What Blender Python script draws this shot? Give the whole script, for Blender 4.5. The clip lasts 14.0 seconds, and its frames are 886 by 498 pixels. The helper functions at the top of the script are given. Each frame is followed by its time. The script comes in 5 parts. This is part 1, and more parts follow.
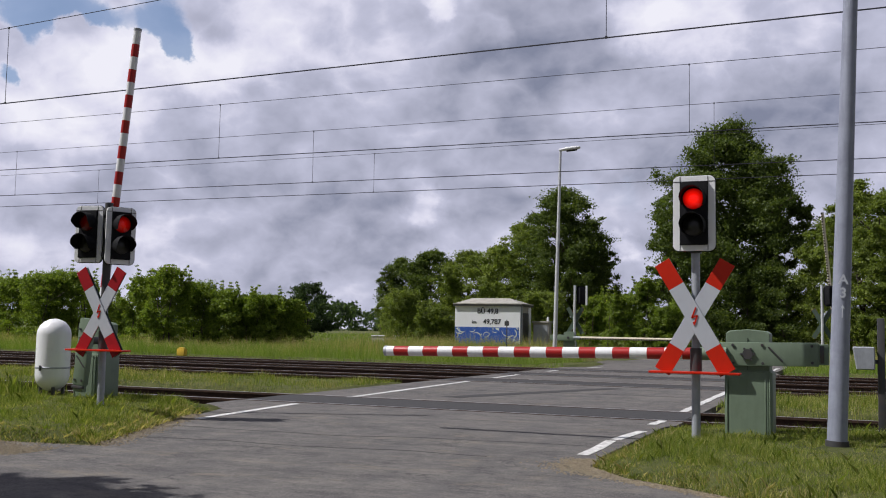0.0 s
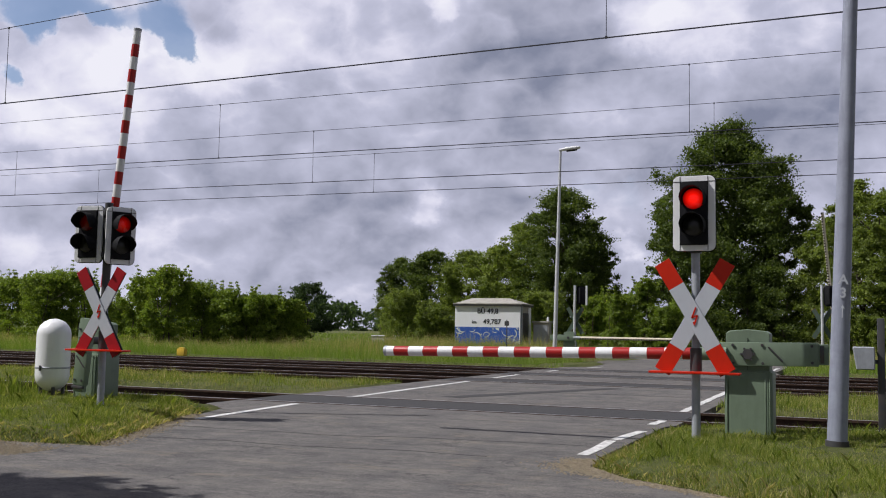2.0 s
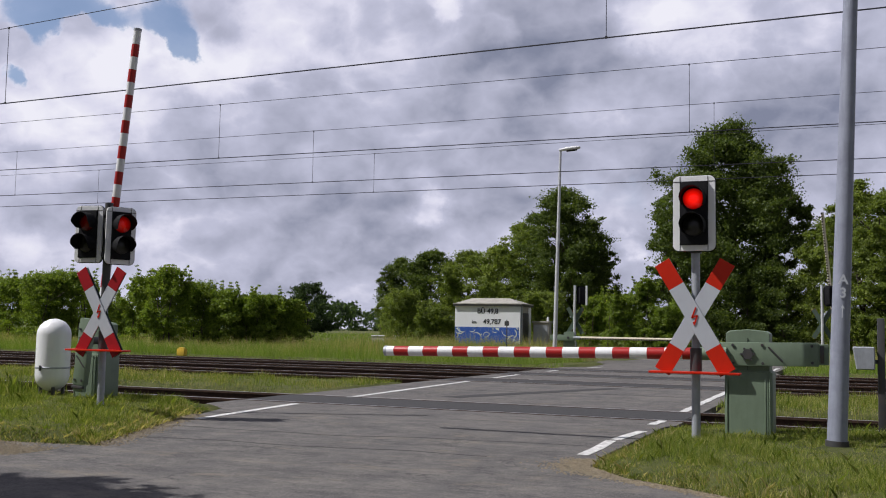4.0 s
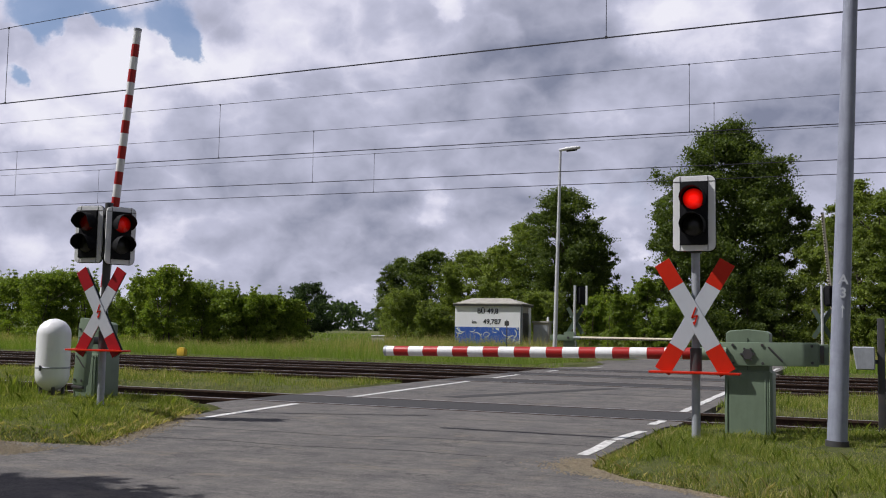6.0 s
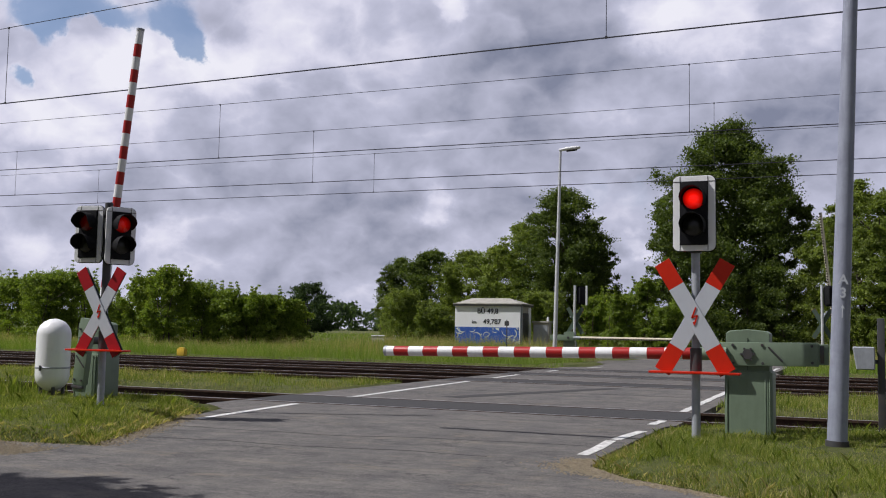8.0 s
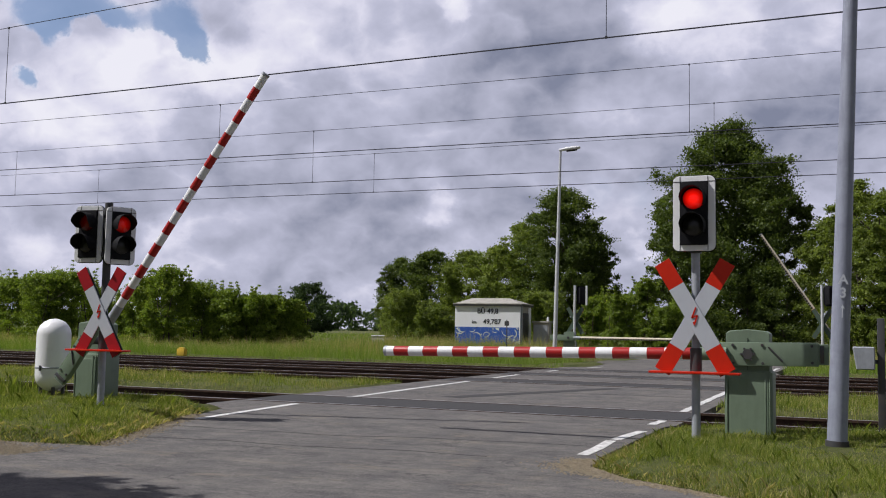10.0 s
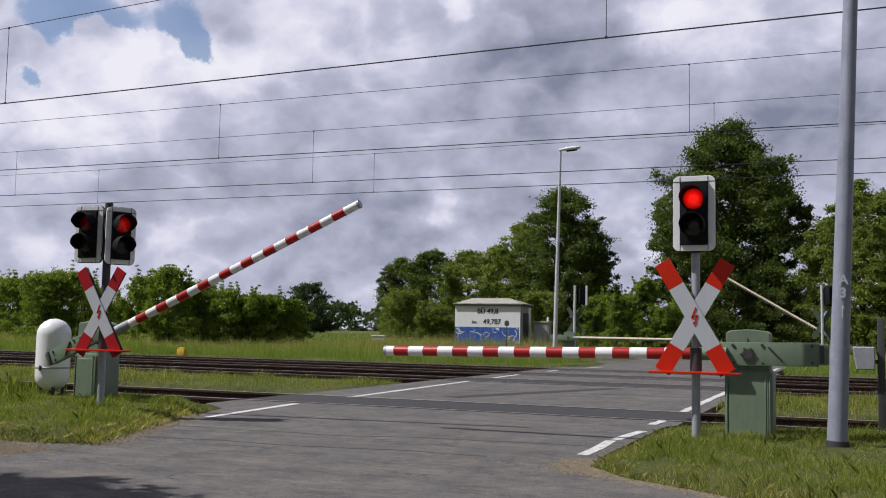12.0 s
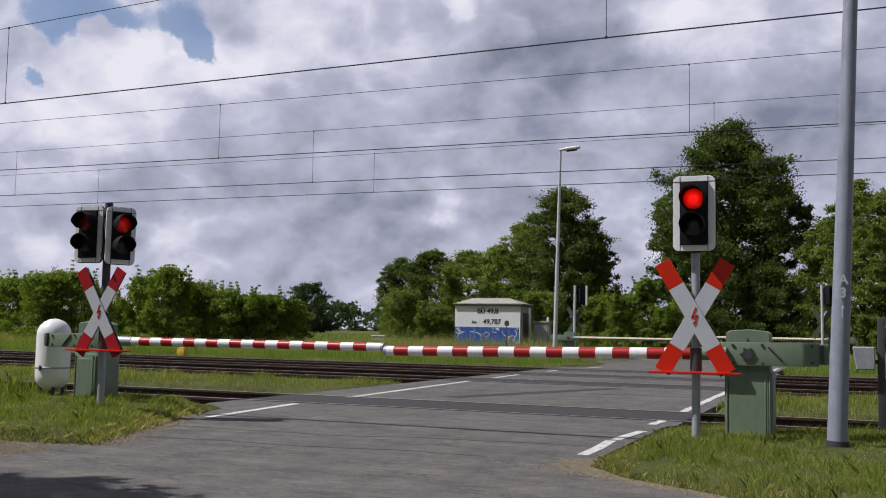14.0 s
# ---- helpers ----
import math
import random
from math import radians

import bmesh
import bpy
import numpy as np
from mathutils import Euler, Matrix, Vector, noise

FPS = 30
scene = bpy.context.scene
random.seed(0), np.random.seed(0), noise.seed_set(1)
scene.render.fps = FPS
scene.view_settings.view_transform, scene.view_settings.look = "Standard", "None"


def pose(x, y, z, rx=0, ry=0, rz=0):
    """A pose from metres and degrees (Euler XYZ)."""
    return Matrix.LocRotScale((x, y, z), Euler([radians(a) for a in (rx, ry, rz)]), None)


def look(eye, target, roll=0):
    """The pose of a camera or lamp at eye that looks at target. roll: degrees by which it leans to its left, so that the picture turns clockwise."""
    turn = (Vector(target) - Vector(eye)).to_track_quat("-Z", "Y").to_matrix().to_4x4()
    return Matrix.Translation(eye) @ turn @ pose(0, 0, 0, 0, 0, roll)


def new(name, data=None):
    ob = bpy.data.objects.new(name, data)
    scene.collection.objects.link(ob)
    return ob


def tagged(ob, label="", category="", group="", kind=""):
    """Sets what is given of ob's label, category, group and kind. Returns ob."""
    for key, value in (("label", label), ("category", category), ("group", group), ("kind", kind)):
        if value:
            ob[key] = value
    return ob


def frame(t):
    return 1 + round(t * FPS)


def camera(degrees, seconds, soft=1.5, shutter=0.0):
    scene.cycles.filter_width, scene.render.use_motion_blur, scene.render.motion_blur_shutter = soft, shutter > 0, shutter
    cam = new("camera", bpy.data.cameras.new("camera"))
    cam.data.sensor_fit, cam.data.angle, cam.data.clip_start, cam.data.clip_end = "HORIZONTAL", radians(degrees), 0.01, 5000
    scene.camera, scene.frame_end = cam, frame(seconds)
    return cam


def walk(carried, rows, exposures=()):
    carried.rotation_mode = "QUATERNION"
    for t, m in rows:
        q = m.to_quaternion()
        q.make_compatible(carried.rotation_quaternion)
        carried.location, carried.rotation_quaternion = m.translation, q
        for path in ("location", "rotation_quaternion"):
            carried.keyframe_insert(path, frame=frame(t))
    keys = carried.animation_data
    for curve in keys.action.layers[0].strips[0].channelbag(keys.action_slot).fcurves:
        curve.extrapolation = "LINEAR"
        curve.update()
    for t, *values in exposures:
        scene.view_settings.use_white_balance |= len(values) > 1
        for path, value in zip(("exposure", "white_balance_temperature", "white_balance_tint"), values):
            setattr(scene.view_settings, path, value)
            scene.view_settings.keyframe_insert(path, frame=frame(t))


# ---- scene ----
# Level crossing with half barriers over four electrified tracks.  x runs along the tracks, y along the road.
cam = camera(2 * math.degrees(math.atan(784 / 1780)), 14.0, soft=1.05)
EYE = Vector((0, 0, 1.1))
AIM = look(EYE, EYE + Vector((-0.37661, 0.92286, 0.08064)), 1.03)
walk(cam, [(0, AIM), (14, AIM)], [(0, -0.15, 6250, 12), (8, -0.18, 6250, 12), (12.5, -0.19, 6250, 12), (14, -0.25, 6250, 12)])

SUN_EL, SUN_AZ = radians(52), math.atan2(-0.43, -0.90)
SUN_DIR = Vector((math.cos(SUN_EL) * math.cos(SUN_AZ), math.cos(SUN_EL) * math.sin(SUN_AZ), math.sin(SUN_EL)))


# ---- node helpers ----
class Nodes:
    """Short notation for node trees."""

    def __init__(self, tree, fresh=True):
        self.t = tree
        if fresh:
            tree.nodes.clear()

    def put(self, socket, value):
        if isinstance(value, bpy.types.NodeSocket):
            self.t.links.new(value, socket)
        else:
            socket.default_value = value

    def math(self, op, a, b=0.0, clamp=False):
        n = self.t.nodes.new("ShaderNodeMath")
        n.operation, n.use_clamp = op, clamp
        self.put(n.inputs[0], a)
        self.put(n.inputs[1], b)
        return n.outputs[0]

    def vec(self, op, a, b=(0, 0, 0), out=0):
        n = self.t.nodes.new("ShaderNodeVectorMath")
        n.operation = op
        self.put(n.inputs[0], a)
        if op != "NORMALIZE" and op != "LENGTH":
            if op == "SCALE":
                self.put(n.inputs[3], b)
            else:
                self.put(n.inputs[1], b)
        return n.outputs[out]

    def noise(self, co, scale, detail=4, rough=0.55, distort=0.0, out=0):
        n = self.t.nodes.new("ShaderNodeTexNoise")
        self.put(n.inputs["Vector"], co)
        n.inputs["Scale"].default_value, n.inputs["Detail"].default_value = scale, detail
        n.inputs["Roughness"].default_value, n.inputs["Distortion"].default_value = rough, distort
        return n.outputs[out]

    def voronoi(self, co, scale, feature="F1", out=0):
        n = self.t.nodes.new("ShaderNodeTexVoronoi")
        n.feature = feature
        self.put(n.inputs["Vector"], co)
        n.inputs["Scale"].default_value = scale
        return n.outputs[out]

    def ramp(self, fac, stops, mode="LINEAR"):
        n = self.t.nodes.new("ShaderNodeValToRGB")
        n.color_ramp.interpolation = mode
        el = n.color_ramp.elements
        while len(el) < len(stops):
            el.new(0.5)
        for e, (p, c) in zip(el, stops):
            e.position = p
            e.color = (c, c, c, 1) if isinstance(c, (int, float)) else (*c, 1)
        self.put(n.inputs[0], fac)
        return n.outputs[0]

    def mix(self, fac, a, b, mode="MIX"):
        n = self.t.nodes.new("ShaderNodeMix")
        n.data_type, n.blend_type = "RGBA", mode
        self.put(n.inputs[0], fac)
        for s, v in ((n.inputs[6], a), (n.inputs[7], b)):
            self.put(s, (*v, 1) if isinstance(v, tuple) and len(v) == 3 else v)
        return n.outputs[2]

    def coords(self, which="Object"):
        return self.t.nodes.new("ShaderNodeTexCoord").outputs[which]

    def position(self):
        return self.t.nodes.new("ShaderNodeNewGeometry").outputs["Position"]

    def island(self):
        return self.t.nodes.new("ShaderNodeNewGeometry").outputs["Random Per Island"]

    def chance(self):
        return self.t.nodes.new("ShaderNodeObjectInfo").outputs["Random"]

    def bump(self, height, strength=0.3, dist=0.01):
        n = self.t.nodes.new("ShaderNodeBump")
        n.inputs["Strength"].default_value, n.inputs["Distance"].default_value = strength, dist
        self.put(n.inputs["Height"], height)
        return n.outputs[0]


def shader(name, base, rough=0.7, metal=0.0, normal=None, spec=0.5, emit=None, glow=0.0, thin=0.0, coat=0.0):
    """base and the rest are given by functions of a Nodes."""
    m = bpy.data.materials.new(name)
    m.use_nodes = True
    k = Nodes(m.node_tree)
    b = m.node_tree.nodes.new("ShaderNodeBsdfPrincipled")
    o = m.node_tree.nodes.new("ShaderNodeOutputMaterial")
    colour = base(k) if callable(base) else base
    k.put(b.inputs["Base Color"], (*colour, 1) if isinstance(colour, tuple) else colour)
    k.put(b.inputs["Roughness"], rough(k) if callable(rough) else rough)
    k.put(b.inputs["Metallic"], metal)
    k.put(b.inputs["Specular IOR Level"], spec)
    k.put(b.inputs["Coat Weight"], coat)
    if normal:
        k.put(b.inputs["Normal"], normal(k))
    if emit:
        k.put(b.inputs["Emission Color"], (*emit, 1))
        k.put(b.inputs["Emission Strength"], glow)
    out = b.outputs[0]
    if thin:
        t = m.node_tree.nodes.new("ShaderNodeBsdfTranslucent")
        k.put(t.inputs[0], k.mix(1.0, colour, (1.25, 1.3, 0.5), "MULTIPLY") if not isinstance(colour, tuple) else (*colour, 1))
        mx = m.node_tree.nodes.new("ShaderNodeMixShader")
        mx.inputs[0].default_value = thin
        m.node_tree.links.new(out, mx.inputs[1])
        m.node_tree.links.new(t.outputs[0], mx.inputs[2])
        out = mx.outputs[0]
    m.node_tree.links.new(out, o.inputs[0])
    return m


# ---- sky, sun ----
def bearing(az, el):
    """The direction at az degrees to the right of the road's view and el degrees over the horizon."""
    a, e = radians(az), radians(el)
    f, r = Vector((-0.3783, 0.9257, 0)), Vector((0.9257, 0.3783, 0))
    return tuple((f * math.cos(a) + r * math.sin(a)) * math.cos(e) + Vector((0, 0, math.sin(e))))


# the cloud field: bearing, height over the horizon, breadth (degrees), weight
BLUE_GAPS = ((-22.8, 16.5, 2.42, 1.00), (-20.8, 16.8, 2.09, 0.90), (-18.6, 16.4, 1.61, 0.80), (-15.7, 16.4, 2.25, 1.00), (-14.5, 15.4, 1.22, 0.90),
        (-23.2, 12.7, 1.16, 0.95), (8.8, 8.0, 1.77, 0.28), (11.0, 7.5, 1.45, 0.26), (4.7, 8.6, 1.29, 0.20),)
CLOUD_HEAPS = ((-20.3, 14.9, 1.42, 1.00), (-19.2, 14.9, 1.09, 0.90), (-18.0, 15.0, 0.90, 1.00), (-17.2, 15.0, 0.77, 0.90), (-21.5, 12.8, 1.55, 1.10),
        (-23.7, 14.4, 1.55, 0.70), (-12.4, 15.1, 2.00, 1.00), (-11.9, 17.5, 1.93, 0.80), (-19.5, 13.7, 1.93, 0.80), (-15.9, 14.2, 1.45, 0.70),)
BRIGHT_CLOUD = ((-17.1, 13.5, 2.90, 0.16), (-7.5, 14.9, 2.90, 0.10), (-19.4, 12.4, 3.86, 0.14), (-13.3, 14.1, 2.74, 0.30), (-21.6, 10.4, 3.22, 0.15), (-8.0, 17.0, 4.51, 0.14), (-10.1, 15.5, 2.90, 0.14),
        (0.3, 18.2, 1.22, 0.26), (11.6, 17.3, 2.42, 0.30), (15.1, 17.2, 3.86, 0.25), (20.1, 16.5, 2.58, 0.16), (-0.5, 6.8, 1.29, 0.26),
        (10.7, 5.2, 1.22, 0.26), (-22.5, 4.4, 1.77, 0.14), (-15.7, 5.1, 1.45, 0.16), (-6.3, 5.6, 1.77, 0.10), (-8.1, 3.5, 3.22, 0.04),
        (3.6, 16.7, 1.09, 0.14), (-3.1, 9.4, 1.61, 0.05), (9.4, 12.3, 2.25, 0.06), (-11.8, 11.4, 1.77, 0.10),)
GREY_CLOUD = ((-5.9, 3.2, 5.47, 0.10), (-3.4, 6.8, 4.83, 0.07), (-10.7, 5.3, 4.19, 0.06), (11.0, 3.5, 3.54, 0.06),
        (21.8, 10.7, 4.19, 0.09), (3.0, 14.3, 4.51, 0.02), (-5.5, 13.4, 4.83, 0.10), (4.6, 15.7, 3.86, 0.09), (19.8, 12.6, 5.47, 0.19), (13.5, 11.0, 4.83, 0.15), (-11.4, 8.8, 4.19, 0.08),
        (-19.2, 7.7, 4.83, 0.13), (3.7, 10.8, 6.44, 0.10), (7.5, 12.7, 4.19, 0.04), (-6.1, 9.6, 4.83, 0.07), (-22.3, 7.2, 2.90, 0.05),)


def clouds(k, v):
    """Broken cumulus and stratocumulus: the colour of the sky in the direction v."""
    sep = k.t.nodes.new("ShaderNodeSeparateXYZ")
    k.put(sep.inputs[0], v)
    z = k.math("MAXIMUM", sep.outputs[2], 0.0)
    inv = k.math("DIVIDE", 1.0, k.math("ADD", z, 0.90))
    p = k.vec("SCALE", k.vec("MULTIPLY", v, (1.0, 1.0, 1.05)), inv)
    swirl = k.vec("SCALE", k.vec("SUBTRACT", k.noise(p, 11.0, 3, 0.5, 0.0, 1), (0.5, 0.5, 0.5)), 0.035)
    p = k.vec("ADD", p, swirl)

    def add(items):
        total = items[0]
        for i in items[1:]:
            total = k.math("ADD", total, i)
        return total

    def depth(q):
        """Thickness of the cloud: broad banks, heaps and billows."""
        heaps = k.noise(k.vec("ADD", q, (0.3, 8.2, 2.4)), 6.6, 7, 0.47, 0.0)
        puff = k.math("ABSOLUTE", k.math("SUBTRACT", k.noise(k.vec("ADD", q, (5.1, 0.7, 1.4)), 15.0, 5, 0.5), 0.5))
        banks = k.noise(k.vec("ADD", q, (2.2, 3.3, 0.8)), 3.4, 5, 0.5, 0.2)
        return k.math("SUBTRACT", k.math("ADD", k.math("MULTIPLY", heaps, 0.55), k.math("MULTIPLY", banks, 0.62)), k.math("MULTIPLY", puff, 0.50))

    thick = depth(p)
    lit = k.math("SUBTRACT", thick, depth(k.vec("ADD", p, (-0.020, -0.012, 0.034))))
    warp = k.vec("SCALE", k.vec("SUBTRACT", k.noise(v, 17.0, 7, 0.62, 0.0, 1), (0.5, 0.5, 0.5)), 0.060)
    d = k.vec("NORMALIZE", k.vec("ADD", v, warp))

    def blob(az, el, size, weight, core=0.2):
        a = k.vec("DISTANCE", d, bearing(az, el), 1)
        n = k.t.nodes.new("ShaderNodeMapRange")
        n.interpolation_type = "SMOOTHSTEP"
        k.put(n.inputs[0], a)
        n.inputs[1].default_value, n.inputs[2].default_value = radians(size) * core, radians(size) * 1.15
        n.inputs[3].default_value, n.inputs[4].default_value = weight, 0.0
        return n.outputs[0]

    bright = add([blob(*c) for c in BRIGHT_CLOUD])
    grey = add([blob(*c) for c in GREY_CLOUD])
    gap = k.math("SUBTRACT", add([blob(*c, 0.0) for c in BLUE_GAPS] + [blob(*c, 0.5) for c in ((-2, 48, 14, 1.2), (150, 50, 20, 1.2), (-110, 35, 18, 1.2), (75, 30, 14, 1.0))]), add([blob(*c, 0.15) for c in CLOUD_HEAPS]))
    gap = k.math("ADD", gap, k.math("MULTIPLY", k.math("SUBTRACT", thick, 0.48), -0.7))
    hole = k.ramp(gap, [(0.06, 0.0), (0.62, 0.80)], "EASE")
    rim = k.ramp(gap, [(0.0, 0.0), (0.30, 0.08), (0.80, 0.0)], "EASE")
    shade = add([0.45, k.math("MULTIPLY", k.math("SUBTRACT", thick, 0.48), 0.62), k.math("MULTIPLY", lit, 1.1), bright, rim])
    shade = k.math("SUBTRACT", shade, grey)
    low = k.math("POWER", k.math("SUBTRACT", 1.0, z, True), 12.0)
    shade = k.math("ADD", shade, k.math("MULTIPLY", low, 0.01))
    cloud = k.ramp(shade, [(0.16, (0.25, 0.27, 0.36)), (0.36, (0.43, 0.44, 0.54)), (0.56, (0.59, 0.594, 0.718)), (0.70, (0.80, 0.785, 0.895)), (0.86, (0.97, 0.95, 1.0))])
    sky = k.t.nodes.new("ShaderNodeTexSky")
    sky.sky_type, sky.sun_disc = "NISHITA", False
    sky.sun_elevation, sky.sun_rotation = SUN_EL, math.pi / 2 - SUN_AZ
    k.put(sky.inputs[0], v)
    blue = k.vec("SCALE", k.vec("MULTIPLY", sky.outputs[0], (0.95, 1.0, 1.08)), 0.105)
    return k.mix(hole, cloud, blue)


world = bpy.data.worlds.new("world")
scene.world = world
world.use_nodes = True
wk = Nodes(world.node_tree)
bg = world.node_tree.nodes.new("ShaderNodeBackground")
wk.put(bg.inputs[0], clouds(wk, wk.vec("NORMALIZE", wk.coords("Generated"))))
bg.inputs[1].default_value = 0.43
world.node_tree.links.new(bg.outputs[0], world.node_tree.nodes.new("ShaderNodeOutputWorld").inputs[0])

sun_data = bpy.data.lights.new("sun", "SUN")
sun_data.energy, sun_data.angle, sun_data.color = 4.9, radians(0.55), (1.0, 0.965, 0.91)
sun = new("sun", sun_data)
sun.matrix_world = look(SUN_DIR * 60, (0, 0, 0))

# ---- materials ----
def asphalt_base(k):
    p = k.position()
    a = k.noise(p, 0.55, 5, 0.6)
    g = k.noise(p, 55.0, 3, 0.75)
    s = k.voronoi(p, 30.0)
    m = k.noise(k.vec("MULTIPLY", p, (0.6, 1.0, 1.0)), 2.4, 9, 0.70)
    c = k.ramp(a, [(0.3, (0.102, 0.095, 0.091)), (0.7, (0.148, 0.137, 0.128))])
    c = k.mix(k.ramp(m, [(0.38, 0.85), (0.49, 0.0)]), c, (0.066, 0.062, 0.062))
    c = k.mix(k.ramp(m, [(0.54, 0.0), (0.66, 0.6)]), c, (0.215, 0.195, 0.168))
    n = k.noise(k.vec("MULTIPLY", p, (0.75, 1.0, 1.0)), 9.0, 8, 0.80)
    c = k.mix(k.ramp(n, [(0.38, 0.55), (0.49, 0.0)]), c, (0.050, 0.047, 0.048))
    c = k.mix(k.ramp(n, [(0.53, 0.0), (0.64, 0.45)]), c, (0.250, 0.230, 0.205))
    c = k.mix(k.ramp(g, [(0.5, 0.0), (0.68, 0.55)]), c, (0.31, 0.29, 0.27))
    c = k.mix(k.ramp(s, [(0.12, 0.5), (0.34, 0.0)]), c, (0.055, 0.052, 0.052))
    dust = k.noise(k.vec("MULTIPLY", p, (0.8, 1.6, 1)), 1.5, 8, 0.76)
    c = k.mix(k.ramp(dust, [(0.55, 0.0), (0.66, 0.5)]), c, (0.25, 0.21, 0.155))
    bent = k.vec("ADD", k.vec("MULTIPLY", p, (0.55, 1.0, 1.0)), k.vec("SCALE", k.noise(p, 2.2, 6, 0.7, 0.0, 1), 0.7))
    web = k.voronoi(bent, 0.75, "DISTANCE_TO_EDGE")
    c = k.mix(k.math("MULTIPLY", k.ramp(web, [(0.002, 1.0), (0.010, 0.0)]), k.ramp(k.noise(p, 0.8, 4, 0.6), [(0.42, 0.0), (0.56, 0.85)])), c, (0.032, 0.031, 0.033))
    streak = k.noise(k.vec("MULTIPLY", p, (1.6, 0.12, 1)), 1.6, 4, 0.6)
    return k.mix(k.ramp(streak, [(0.45, 0.0), (0.72, 0.4)]), c, (0.08, 0.078, 0.083))


ASPHALT = shader("asphalt", asphalt_base, 0.88, normal=lambda k: k.bump(k.noise(k.position(), 70.0, 4, 0.75), 0.6, 0.011), spec=0.3)
DARK_ASPHALT = shader("dark_asphalt", lambda k: k.ramp(k.noise(k.position(), 30.0, 5, 0.7), [(0.3, (0.035, 0.034, 0.036)), (0.75, (0.075, 0.072, 0.072))]), 0.9,
                      normal=lambda k: k.bump(k.noise(k.position(), 90.0, 3, 0.7), 0.5, 0.006), spec=0.3)
CRACK = shader("sealed_crack", lambda k: k.ramp(k.noise(k.position(), 40, 3), [(0.3, (0.03, 0.03, 0.032)), (0.7, (0.055, 0.054, 0.055))]), 0.75)
LINE = shader("road_paint", lambda k: k.mix(k.ramp(k.noise(k.position(), 14.0, 7, 0.78), [(0.44, 0.0), (0.60, 0.8)]), (0.74, 0.73, 0.71), (0.30, 0.29, 0.28)), 0.7)
SAND = shader("sandy_verge", lambda k: k.ramp(k.noise(k.position(), 22.0, 6, 0.7), [(0.3, (0.16, 0.132, 0.092)), (0.7, (0.34, 0.28, 0.19))]), 0.95,
              normal=lambda k: k.bump(k.noise(k.position(), 60.0, 4, 0.7), 0.6, 0.02))


def ground_base(k):
    p = k.position()
    a = k.noise(p, 0.22, 5, 0.6)
    b = k.noise(p, 6.0, 5, 0.7)
    c = k.ramp(b, [(0.3, (0.045, 0.058, 0.016)), (0.55, (0.085, 0.098, 0.028)), (0.8, (0.16, 0.14, 0.07))])
    return k.mix(k.ramp(a, [(0.4, 0.0), (0.65, 0.6)]), c, (0.16, 0.16, 0.055))


GROUND = shader("meadow_soil", ground_base, 0.95, normal=lambda k: k.bump(k.noise(k.position(), 9.0, 6, 0.75), 0.9, 0.06), spec=0.2)
BALLAST = shader("ballast", lambda k: k.mix(k.ramp(k.noise(k.position(), 1.2, 4), [(0.4, 0.0), (0.7, 0.6)]),
                 k.ramp(k.voronoi(k.position(), 26.0, out=1), [(0.2, (0.024, 0.018, 0.014)), (0.8, (0.075, 0.056, 0.042))]), (0.042, 0.034, 0.024)), 0.95,
                 normal=lambda k: k.bump(k.voronoi(k.position(), 26.0), 1.0, 0.04), spec=0.2)
RUST = shader("rusty_rail", lambda k: k.ramp(k.noise(k.position(), 14.0, 4, 0.6), [(0.3, (0.032, 0.020, 0.014)), (0.75, (0.080, 0.046, 0.030))]), 0.8, spec=0.3)
RAILTOP = shader("polished_rail_head", lambda k: k.ramp(k.noise(k.position(), 5.0, 3), [(0.3, (0.42, 0.40, 0.39)), (0.7, (0.62, 0.61, 0.61))]), 0.46, metal=1.0)
SLEEPER = shader("creosoted_sleeper", lambda k: k.ramp(k.noise(k.vec("MULTIPLY", k.position(), (8, 1, 4)), 4.0, 4, 0.6), [(0.3, (0.03, 0.022, 0.016)), (0.75, (0.085, 0.06, 0.045))]), 0.9)


def worn(colour, dirt, scale=7.0, low=0.5, high=0.78, grain=0.12):
    def base(k):
        p = k.coords("Object")
        c = k.mix(k.ramp(k.noise(p, scale, 6, 0.65), [(low, 0.0), (high, 0.75)]), colour, dirt)
        v = k.vec("MULTIPLY", k.position(), (1, 1, 0.15))
        return k.mix(k.ramp(k.noise(v, 26.0, 4, 0.6), [(0.45, 0.0), (0.85, grain * 3)]), c, dirt)
    return base


def fine_bump(scale, strength=0.15, dist=0.004):
    return lambda k: k.bump(k.noise(k.coords("Object"), scale, 4, 0.6), strength, dist)


WHITE = shader("white_paint", worn((0.89, 0.89, 0.90), (0.62, 0.61, 0.60), 5.0, 0.6, 0.92, 0.04), 0.38, normal=fine_bump(30))
SIGN_WHITE = shader("reflective_white_sheet", worn((0.53, 0.55, 0.60), (0.42, 0.43, 0.46), 4.0, 0.5, 0.9, 0.06), 0.35)
SIGN_RED = shader("reflective_red_sheet", worn((0.60, 0.022, 0.004), (0.44, 0.018, 0.006), 4.0, 0.5, 0.9, 0.08), 0.42, spec=0.25)
# darker copy of the red sheet: the left cross's shade put into its colour
SIGN_RED_SHADED = shader("shaded_red_sheet", worn((0.36, 0.010, 0.016), (0.26, 0.012, 0.016), 4.0, 0.5, 0.9, 0.08), 0.42, spec=0.25)
BOOM_RED = shader("boom_red_paint", worn((0.42, 0.012, 0.010), (0.30, 0.018, 0.014), 8.0, 0.5, 0.85, 0.1), 0.4)
BOOM_WHITE = shader("boom_white_paint", worn((0.86, 0.86, 0.87), (0.60, 0.58, 0.56), 8.0, 0.58, 0.9, 0.08), 0.35)
